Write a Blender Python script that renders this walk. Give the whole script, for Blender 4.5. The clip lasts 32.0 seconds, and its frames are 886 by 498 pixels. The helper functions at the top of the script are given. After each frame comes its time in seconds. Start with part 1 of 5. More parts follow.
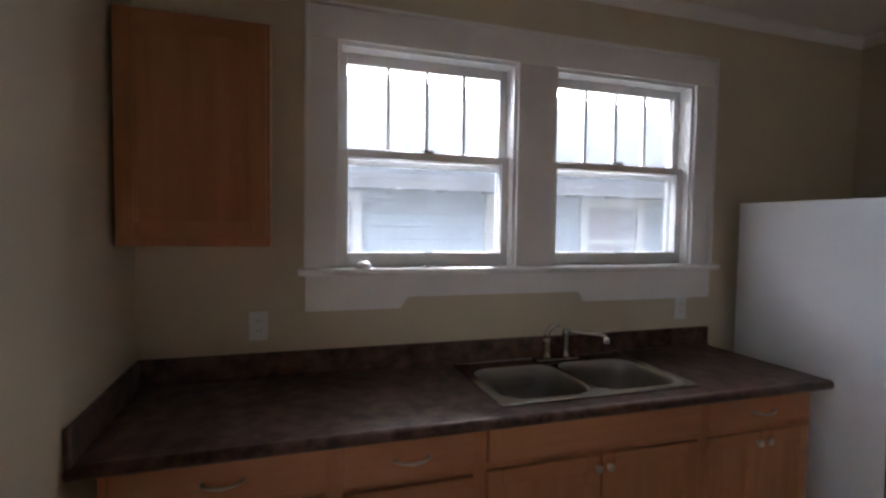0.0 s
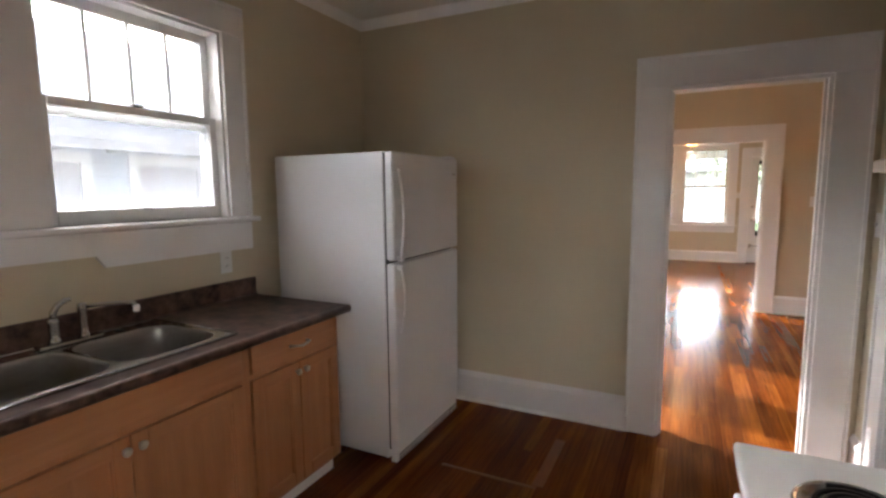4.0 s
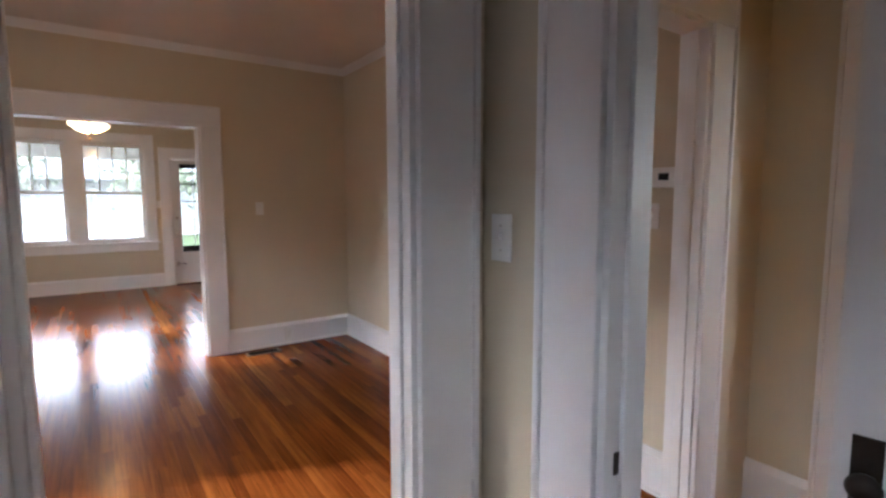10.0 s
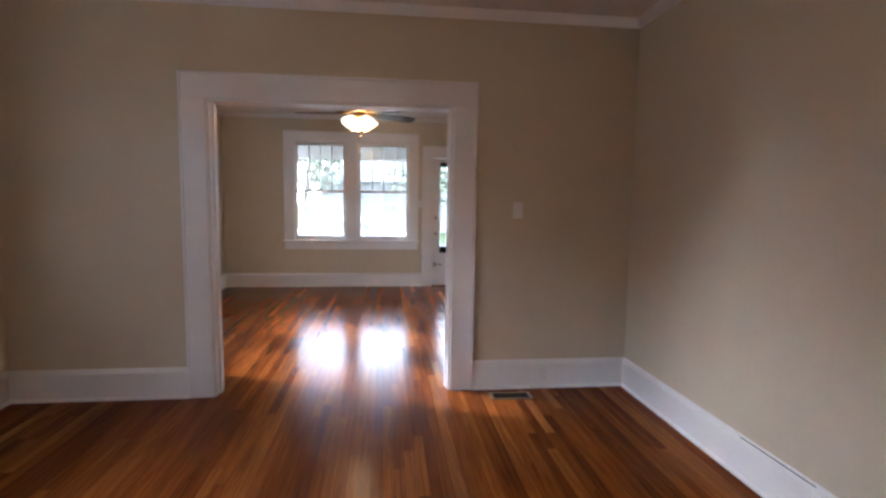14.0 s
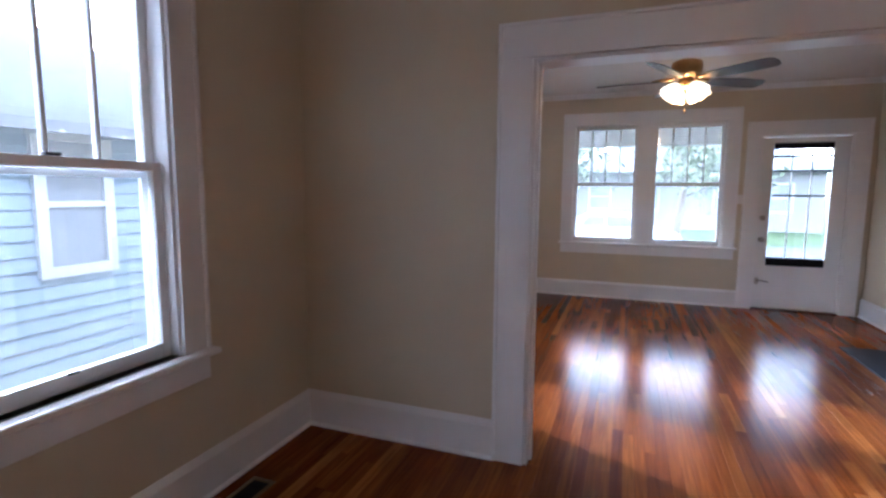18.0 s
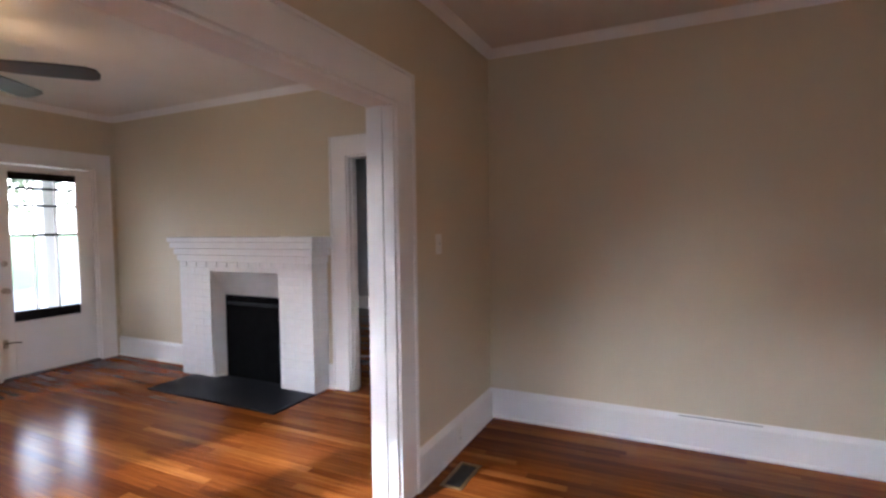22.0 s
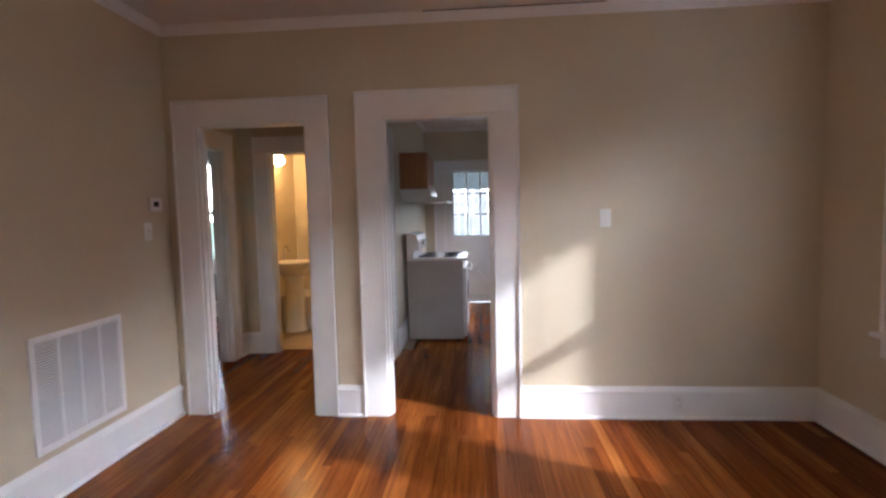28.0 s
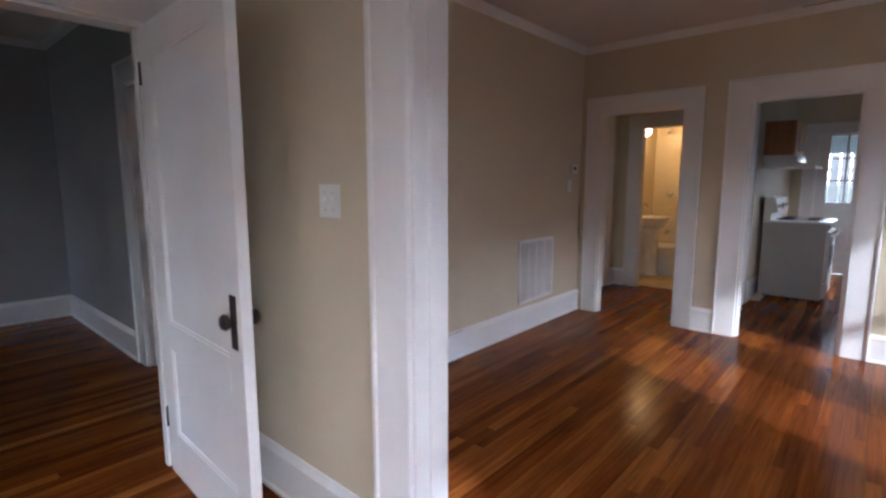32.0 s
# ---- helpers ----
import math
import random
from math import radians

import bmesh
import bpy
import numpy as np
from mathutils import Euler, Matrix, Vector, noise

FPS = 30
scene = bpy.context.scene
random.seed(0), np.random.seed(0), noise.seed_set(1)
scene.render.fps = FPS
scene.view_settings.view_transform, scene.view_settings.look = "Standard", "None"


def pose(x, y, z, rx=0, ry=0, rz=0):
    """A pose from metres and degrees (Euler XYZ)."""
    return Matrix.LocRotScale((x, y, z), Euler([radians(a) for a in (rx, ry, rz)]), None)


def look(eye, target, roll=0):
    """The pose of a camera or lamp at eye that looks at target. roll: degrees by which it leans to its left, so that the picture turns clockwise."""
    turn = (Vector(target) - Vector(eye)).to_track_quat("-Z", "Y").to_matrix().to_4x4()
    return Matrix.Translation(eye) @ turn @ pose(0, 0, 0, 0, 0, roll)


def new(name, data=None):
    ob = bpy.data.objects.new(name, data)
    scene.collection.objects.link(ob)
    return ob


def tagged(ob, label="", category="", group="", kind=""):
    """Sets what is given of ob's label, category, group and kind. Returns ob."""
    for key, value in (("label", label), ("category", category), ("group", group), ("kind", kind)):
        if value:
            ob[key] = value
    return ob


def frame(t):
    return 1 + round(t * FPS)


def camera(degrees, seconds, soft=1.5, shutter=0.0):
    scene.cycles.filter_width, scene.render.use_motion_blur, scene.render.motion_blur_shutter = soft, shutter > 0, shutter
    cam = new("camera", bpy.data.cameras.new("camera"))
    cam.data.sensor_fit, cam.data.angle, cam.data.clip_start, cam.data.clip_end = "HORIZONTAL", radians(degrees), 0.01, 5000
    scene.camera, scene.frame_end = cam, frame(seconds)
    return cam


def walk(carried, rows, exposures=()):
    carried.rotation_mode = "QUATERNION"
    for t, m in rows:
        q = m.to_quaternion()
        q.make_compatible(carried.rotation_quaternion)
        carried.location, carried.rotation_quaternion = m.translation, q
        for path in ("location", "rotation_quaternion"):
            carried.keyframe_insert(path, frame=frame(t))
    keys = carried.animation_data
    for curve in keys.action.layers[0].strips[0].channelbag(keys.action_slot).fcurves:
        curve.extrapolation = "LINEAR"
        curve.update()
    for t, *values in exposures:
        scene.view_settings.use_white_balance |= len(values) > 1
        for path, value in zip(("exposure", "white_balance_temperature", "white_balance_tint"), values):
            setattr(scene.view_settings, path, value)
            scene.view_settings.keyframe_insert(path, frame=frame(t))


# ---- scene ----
cam = camera(83.6, 32.0, soft=2.6)
PATH = [
    (0, (0.35, 0.225, 1.532), (0.963, 2.126, 1.436), 0.9),
    (0.5, (0.41, 0.194, 1.521), (1.201, 2.029, 1.428), -0.1),
    (1, (0.412, 0.156, 1.521), (1.394, 1.894, 1.396), -0.2),
    (1.5, (0.402, 0.145, 1.515), (1.582, 1.752, 1.356), -0.3),
    (2, (0.39, 0.115, 1.506), (1.735, 1.583, 1.32), -0.1),
    (2.5, (0.422, 0.124, 1.498), (1.9, 1.455, 1.289), -0.4),
    (3, (0.452, 0.154, 1.484), (2.05, 1.336, 1.268), -0.6),
    (3.5, (0.483, 0.163, 1.48), (2.182, 1.192, 1.253), -0.4),
    (4, (0.555, 0.156, 1.473), (2.333, 1.04, 1.24), -0.5),
    (4.5, (0.646, 0.147, 1.464), (2.493, 0.877, 1.232), -0.5),
    (6.5, (1.272, 0.223, 1.415), (3.252, 0.146, 1.147), -0.2),
    (7, (1.481, 0.25, 1.407), (3.44, -0.06, 1.151), 0.4),
    (7.5, (1.688, 0.239, 1.398), (3.605, -0.28, 1.163), 1.4),
    (8, (1.922, 0.22, 1.39), (3.781, -0.476, 1.146), 0.4),
    (8.5, (2.14, 0.193, 1.374), (3.942, -0.647, 1.152), 0.9),
    (9, (2.33, 0.18, 1.367), (4.063, -0.799, 1.172), 1.1),
    (9.5, (2.522, 0.169, 1.395), (4.186, -0.922, 1.191), -0.3),
    (10, (2.673, 0.158, 1.383), (4.304, -0.983, 1.19), -0.1),
    (10.5, (2.879, 0.089, 1.367), (4.511, -1.05, 1.168), 0.1),
    (11, (3.082, 0.007, 1.379), (4.73, -1.107, 1.165), 0.4),
    (11.5, (3.217, -0.023, 1.368), (4.898, -1.084, 1.148), 0.8),
    (12, (3.365, -0.076, 1.362), (5.097, -1.047, 1.122), -0.6),
    (12.5, (3.439, -0.064, 1.374), (5.241, -0.905, 1.16), -0.3),
    (13, (3.598, -0.063, 1.373), (5.466, -0.751, 1.183), -0.2),
    (13.5, (3.77, -0.096, 1.373), (5.702, -0.583, 1.194), 0.3),
    (14, (3.924, -0.151, 1.37), (5.902, -0.378, 1.181), 0.8),
    (14.5, (4.026, -0.156, 1.367), (6.014, -0.081, 1.156), 1.2),
    (15, (4.096, -0.113, 1.354), (6.053, 0.232, 1.124), 1.3),
    (15.5, (4.238, -0.085, 1.344), (6.139, 0.49, 1.104), 0.9),
    (17.5, (4.862, 0.376, 1.387), (6.642, 1.258, 1.153), 0.4),
    (18, (4.996, 0.589, 1.403), (6.86, 1.279, 1.173), 0.4),
    (18.5, (5.081, 0.812, 1.396), (7.022, 1.234, 1.161), 0.3),
    (19, (5.172, 1.005, 1.369), (7.155, 1.088, 1.125), 0.9),
    (19.5, (5.323, 1.179, 1.386), (7.288, 0.889, 1.152), 0.4),
    (20, (5.474, 1.319, 1.391), (7.346, 0.65, 1.172), 0.7),
    (20.5, (5.678, 1.39, 1.373), (7.383, 0.362, 1.184), 0.3),
    (21, (5.892, 1.415, 1.377), (7.372, 0.078, 1.23), 0.2),
    (21.5, (6.056, 1.415, 1.399), (7.265, -0.174, 1.285), 0.1),
    (22, (6.155, 1.491, 1.417), (7.017, -0.312, 1.327), -0.7),
    (22.5, (6.198, 1.648, 1.43), (6.643, -0.3, 1.339), -1.5),
    (23, (6.319, 1.621, 1.437), (6.343, -0.376, 1.349), -2.0),
    (23.5, (6.45, 1.509, 1.459), (6.101, -0.458, 1.362), -1.6),
    (24, (6.579, 1.458, 1.463), (5.862, -0.406, 1.357), -1.0),
    (24.5, (6.586, 1.25, 1.454), (5.512, -0.433, 1.333), -1.1),
    (25, (6.594, 1.089, 1.451), (5.231, -0.368, 1.319), -1.2),
    (25.5, (6.624, 0.929, 1.428), (5.016, -0.252, 1.286), -0.8),
    (26, (6.656, 0.786, 1.4), (4.886, -0.136, 1.26), -0.8),
    (26.5, (6.711, 0.598, 1.403), (4.839, -0.09, 1.253), -0.3),
    (28.5, (7.193, 0.146, 1.381), (5.2, 0.061, 1.233), -1.2),
    (29, (7.35, 0.125, 1.38), (5.358, 0.056, 1.225), -0.8),
    (29.5, (7.567, 0.167, 1.367), (5.58, -0.006, 1.22), -0.2),
    (30, (7.822, 0.13, 1.361), (5.857, -0.199, 1.19), 0.1),
    (30.5, (8.134, 0.139, 1.367), (6.235, -0.45, 1.149), 0.4),
    (31, (8.344, 0.299, 1.374), (6.578, -0.605, 1.123), 0.1),
    (31.5, (8.457, 0.335, 1.364), (6.827, -0.794, 1.102), -0.3),
    (32, (8.616, 0.447, 1.364), (7.135, -0.869, 1.093), -0.1),
]
EXPOSURES = [(t, e, k, 13) for t, e, k in ((0, 4.95, 6150), (1, 5.05, 6200), (2, 5.22, 6300), (3, 5.5, 6550), (4, 5.7, 6800), (7, 6.08, 6800), (8, 5.82, 6350), (10, 5.25, 5900), (13, 5.15, 5700), (14, 5.15, 5550), (15, 5.4, 5500), (18, 5.0, 5050), (20, 5.05, 5200), (22, 5.1, 5700), (23, 5.6, 5900), (24, 5.78, 5900), (25, 5.62, 5800), (26, 5.22, 5600), (29, 5.22, 5700), (30, 5.12, 5700), (31, 4.9, 5550), (32, 4.68, 5450))]
walk(cam, [(t, look(eye, target, roll)) for t, eye, target, roll in PATH], EXPOSURES)

# ---- light ----
SUN_WAY = Vector((-0.453, -1.0, -0.60)).normalized()
world = bpy.data.worlds.new("world")
scene.world = world
world.use_nodes = True
wn = world.node_tree.nodes
sky = wn.new("ShaderNodeTexSky")
sky.sky_type, sky.sun_disc = "NISHITA", False
sky.sun_elevation = math.asin(-SUN_WAY.z)
sky.sun_rotation = math.atan2(-SUN_WAY.x, -SUN_WAY.y)
sky.dust_density, sky.air_density = 0.7, 1.0
haze = wn.new("ShaderNodeHueSaturation")
haze.inputs["Saturation"].default_value = 0.30
world.node_tree.links.new(sky.outputs[0], haze.inputs["Color"])
world.node_tree.links.new(haze.outputs[0], wn["Background"].inputs[0])
wn["Background"].inputs[1].default_value = 0.15
sun = new("sun", bpy.data.lights.new("sun", "SUN"))
sun.data.energy, sun.data.angle, sun.data.color = 0.21, radians(2.5), (1.0, 0.97, 0.93)
sun.matrix_world = look((0, 0, 30), Vector((0, 0, 30)) + SUN_WAY)


def bulb(name, x, y, z, watts, color=(1.0, 0.66, 0.36)):
    """The warm lamp inside a fixture that is lit."""
    ob = new(name, bpy.data.lights.new(name, "POINT"))
    ob.data.energy, ob.data.shadow_soft_size, ob.data.color = watts, 0.07, color
    ob.matrix_world = pose(x, y, z)


bulb("fan_bulb", 9.90, 0.16, 2.235, 0.5)
bulb("dining_bulb", 5.62, 0.12, 2.44, 0.09)
bulb("bath_bulb", 1.22, -2.05, 2.07, 0.42, (1.0, 0.52, 0.17))


# ---- materials ----
def material(name, color, rough=0.5, metal=0.0, color2=None, scale=6.0, bump=0.0, bump_scale=80.0, spec=0.5, rough2=None, stretch=(1, 1, 1), coat=0.0, random_mix=0.0, island=False, detail=4.0):
    m = bpy.data.materials.new(name)
    m.use_nodes = True
    n, l = m.node_tree.nodes, m.node_tree.links
    b = n["Principled BSDF"]
    b.inputs["Base Color"].default_value = (*color, 1)
    b.inputs["Roughness"].default_value = rough
    b.inputs["Metallic"].default_value = metal
    b.inputs["Specular IOR Level"].default_value = spec
    b.inputs["Coat Weight"].default_value = coat
    b.inputs["Coat Roughness"].default_value = 0.08
    tc = n.new("ShaderNodeTexCoord")
    mp = n.new("ShaderNodeMapping")
    mp.inputs["Scale"].default_value = stretch
    l.new(tc.outputs["Object"], mp.inputs[0])
    noise_out = None
    if color2 is not None:
        t = n.new("ShaderNodeTexNoise")
        t.inputs["Scale"].default_value, t.inputs["Detail"].default_value, t.inputs["Roughness"].default_value = scale, detail, 0.6
        l.new(mp.outputs[0], t.inputs["Vector"])
        r = n.new("ShaderNodeValToRGB")
        r.color_ramp.elements[0].position, r.color_ramp.elements[1].position = 0.32, 0.68
        r.color_ramp.elements[0].color, r.color_ramp.elements[1].color = (*color, 1), (*color2, 1)
        l.new(t.outputs["Fac"], r.inputs[0])
        out = r.outputs[0]
        if random_mix:
            src = n.new("ShaderNodeNewGeometry").outputs["Random Per Island"] if island else n.new("ShaderNodeObjectInfo").outputs["Random"]
            hsv = n.new("ShaderNodeHueSaturation")
            mr = n.new("ShaderNodeMapRange")
            mr.inputs["To Min"].default_value, mr.inputs["To Max"].default_value = 1 - random_mix, 1 + random_mix
            l.new(src, mr.inputs["Value"])
            l.new(mr.outputs[0], hsv.inputs["Value"])
            l.new(out, hsv.inputs["Color"])
            out = hsv.outputs[0]
        l.new(out, b.inputs["Base Color"])
        noise_out = t.outputs["Fac"]
        if rough2 is not None:
            mr2 = n.new("ShaderNodeMapRange")
            mr2.inputs["From Min"].default_value, mr2.inputs["From Max"].default_value = 0.3, 0.7
            mr2.inputs["To Min"].default_value, mr2.inputs["To Max"].default_value = rough, rough2
            l.new(noise_out, mr2.inputs["Value"])
            l.new(mr2.outputs[0], b.inputs["Roughness"])
    if bump:
        t2 = n.new("ShaderNodeTexNoise")
        t2.inputs["Scale"].default_value, t2.inputs["Detail"].default_value = bump_scale, 3.0
        l.new(mp.outputs[0], t2.inputs["Vector"])
        bp = n.new("ShaderNodeBump")
        bp.inputs["Strength"].default_value, bp.inputs["Distance"].default_value = bump, 0.002
        l.new(t2.outputs["Fac"], bp.inputs["Height"])
        l.new(bp.outputs[0], b.inputs["Normal"])
    return m


def glowing(name, color, strength):
    m = material(name, color, 0.4)
    b = m.node_tree.nodes["Principled BSDF"]
    b.inputs["Emission Color"].default_value = (*color, 1)
    b.inputs["Emission Strength"].default_value = strength
    return m


def pane_material(name, haze=0.0):
    m = bpy.data.materials.new(name)
    m.use_nodes = True
    n, l = m.node_tree.nodes, m.node_tree.links
    n.remove(n["Principled BSDF"])
    tr, gl, mix, fr = n.new("ShaderNodeBsdfTransparent"), n.new("ShaderNodeBsdfGlossy"), n.new("ShaderNodeMixShader"), n.new("ShaderNodeFresnel")
    gl.inputs["Roughness"].default_value = 0.02
    fr.inputs["IOR"].default_value = 1.45
    l.new(fr.outputs[0], mix.inputs[0])
    l.new(tr.outputs[0], mix.inputs[1])
    l.new(gl.outputs[0], mix.inputs[2])
    out = mix.outputs[0]
    if haze:
        tl, mix2 = n.new("ShaderNodeBsdfTranslucent"), n.new("ShaderNodeMixShader")
        tl.inputs[0].default_value = (0.85, 0.88, 0.92, 1)
        t = n.new("ShaderNodeTexNoise")
        t.inputs["Scale"].default_value = 3.0
        mr = n.new("ShaderNodeMapRange")
        mr.inputs["To Min"].default_value, mr.inputs["To Max"].default_value = haze * 0.5, haze * 1.5
        l.new(t.outputs["Fac"], mr.inputs["Value"])
        l.new(mr.outputs[0], mix2.inputs[0])
        l.new(out, mix2.inputs[1])
        l.new(tl.outputs[0], mix2.inputs[2])
        out = mix2.outputs[0]
    l.new(out, n["Material Output"].inputs[0])
    return m


def screen_material(name, cover):
    """Woven wire, too fine to see singly: covers part of what lies behind it."""
    m = bpy.data.materials.new(name)
    m.use_nodes = True
    n, l = m.node_tree.nodes, m.node_tree.links
    n.remove(n["Principled BSDF"])
    tr, di, mix = n.new("ShaderNodeBsdfTransparent"), n.new("ShaderNodeBsdfDiffuse"), n.new("ShaderNodeMixShader")
    di.inputs[0].default_value = (0.22, 0.25, 0.30, 1)
    mix.inputs[0].default_value = cover
    l.new(tr.outputs[0], mix.inputs[1])
    l.new(di.outputs[0], mix.inputs[2])
    l.new(mix.outputs[0], n["Material Output"].inputs[0])
    return m


M_WALL = material("wall_paint", (0.595, 0.52, 0.382), 0.50, color2=(0.625, 0.545, 0.402), scale=1.2, bump=0.25, bump_scale=160, spec=0.3)
M_BEDWALL = material("bedroom_paint", (0.38, 0.38, 0.385), 0.55, color2=(0.42, 0.42, 0.425), scale=1.2, bump=0.25, bump_scale=160, spec=0.3)
M_CEIL = material("ceiling_paint", (0.70, 0.66, 0.61), 0.8, color2=(0.74, 0.70, 0.65), scale=2.0, bump=0.5, bump_scale=60, spec=0.2)
M_TRIM = material("trim_paint", (0.78, 0.77, 0.76), 0.32, color2=(0.82, 0.81, 0.80), scale=3.0, bump=0.12, bump_scale=40, spec=0.45)
M_MAPLE = material("maple", (0.355, 0.145, 0.059), 0.42, color2=(0.43, 0.190, 0.081), scale=3.0, stretch=(9, 9, 0.7), bump=0.08, bump_scale=30, spec=0.4)
M_MAPLE_X = material("maple_cross", (0.355, 0.145, 0.059), 0.42, color2=(0.43, 0.190, 0.081), scale=3.0, stretch=(0.7, 9, 9), bump=0.08, bump_scale=30, spec=0.4)
M_COUNTER = material("laminate_top", (0.028, 0.014, 0.011), 0.38, color2=(0.165, 0.096, 0.075), spec=0.22, scale=16.0, detail=6.0)
M_FRIDGE = material("appliance_white", (0.74, 0.74, 0.75), 0.35, color2=(0.77, 0.77, 0.78), scale=3, bump=0.35, bump_scale=260, spec=0.5)
M_ENAMEL = material("white_enamel", (0.78, 0.77, 0.75), 0.22, color2=(0.81, 0.80, 0.78), scale=3, spec=0.5)
# bowl steel darkened for the shade inside the bowls, deck steel left bright
M_STEEL_SHADED = material("shaded_steel", (0.35, 0.33, 0.30), 0.34, 1.0, color2=(0.41, 0.385, 0.355), scale=4, stretch=(1, 12, 12))
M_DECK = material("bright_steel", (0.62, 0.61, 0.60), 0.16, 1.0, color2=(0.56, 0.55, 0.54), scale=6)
M_CHROME = material("chrome", (0.58, 0.58, 0.58), 0.08, 1.0, color2=(0.52, 0.52, 0.52), scale=9)
M_NICKEL = material("brushed_nickel", (0.45, 0.42, 0.38), 0.35, 1.0, color2=(0.55, 0.51, 0.46), scale=20)
M_BLACK = material("black_metal", (0.006, 0.006, 0.0065), 0.5, color2=(0.011, 0.011, 0.012), scale=8, spec=0.25)
M_GRILLE_SHADE = material("grille_shade", (0.22, 0.21, 0.20), 0.8, color2=(0.26, 0.25, 0.24), scale=8, spec=0.2)
M_IRON = material("aged_iron", (0.028, 0.022, 0.018), 0.45, 0.6, color2=(0.05, 0.038, 0.03), scale=25, bump=0.3, bump_scale=60)
M_SLATE = material("hearth_black", (0.007, 0.007, 0.008), 0.5, color2=(0.012, 0.012, 0.014), spec=0.12, scale=6, bump=0.2, bump_scale=25)
M_PLASTIC = material("switch_plastic", (0.76, 0.75, 0.72), 0.35, color2=(0.78, 0.77, 0.74), scale=5)
M_BRICK = material("painted_brick", (0.76, 0.755, 0.75), 0.40, color2=(0.80, 0.795, 0.79), scale=14, bump=0.4, bump_scale=45, random_mix=0.012)
M_MORTAR = material("painted_mortar", (0.74, 0.735, 0.73), 0.5, color2=(0.78, 0.775, 0.77), scale=20, bump=0.4, bump_scale=60)
M_PANE_HAZY = pane_material("old_window_glass", 0.010)
M_STORM = material("white_aluminium", (0.72, 0.73, 0.74), 0.4, color2=(0.76, 0.77, 0.78), scale=3)
M_SCREEN = screen_material("insect_screen", 0.28)
M_PANE_FRONT = pane_material("filmed_window_glass", 0.05)
M_FANWOOD = material("fan_blade_wood", (0.030, 0.018, 0.012), 0.38, color2=(0.055, 0.032, 0.02), scale=4, stretch=(1, 14, 14))
M_BRASS = material("antique_brass", (0.40, 0.27, 0.12), 0.30, 0.9, color2=(0.28, 0.18, 0.08), scale=8)
M_BULB = glowing("lit_frosted_glass", (1.0, 0.74, 0.42), 0.095)
M_TILE = material("bath_tile", (0.70, 0.64, 0.52), 0.2, color2=(0.74, 0.68, 0.56), scale=4)
M_DARK = material("dark_gap", (0.02, 0.018, 0.016), 0.8, color2=(0.03, 0.027, 0.024), scale=5)
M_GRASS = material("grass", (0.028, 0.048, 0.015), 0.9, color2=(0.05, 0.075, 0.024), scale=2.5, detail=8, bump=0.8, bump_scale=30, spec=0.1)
M_PAVING = material("concrete", (0.20, 0.19, 0.175), 0.85, color2=(0.25, 0.24, 0.225), scale=3, bump=0.4, bump_scale=50, spec=0.2)
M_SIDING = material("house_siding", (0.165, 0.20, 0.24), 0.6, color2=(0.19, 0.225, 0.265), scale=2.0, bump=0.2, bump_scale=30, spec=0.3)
M_SHINGLE = material("roof_shingle", (0.13, 0.134, 0.142), 0.9, color2=(0.18, 0.184, 0.192), scale=9, bump=0.8, bump_scale=30, spec=0.1)
M_FAR_GLASS = material("far_glass", (0.12, 0.13, 0.145), 0.25, color2=(0.17, 0.18, 0.195), scale=2, spec=0.3)
M_STOVE_SIDE = material("darker_stove_body", (0.45, 0.43, 0.41), 0.4, color2=(0.49, 0.47, 0.45), scale=4, bump=0.1, bump_scale=60)


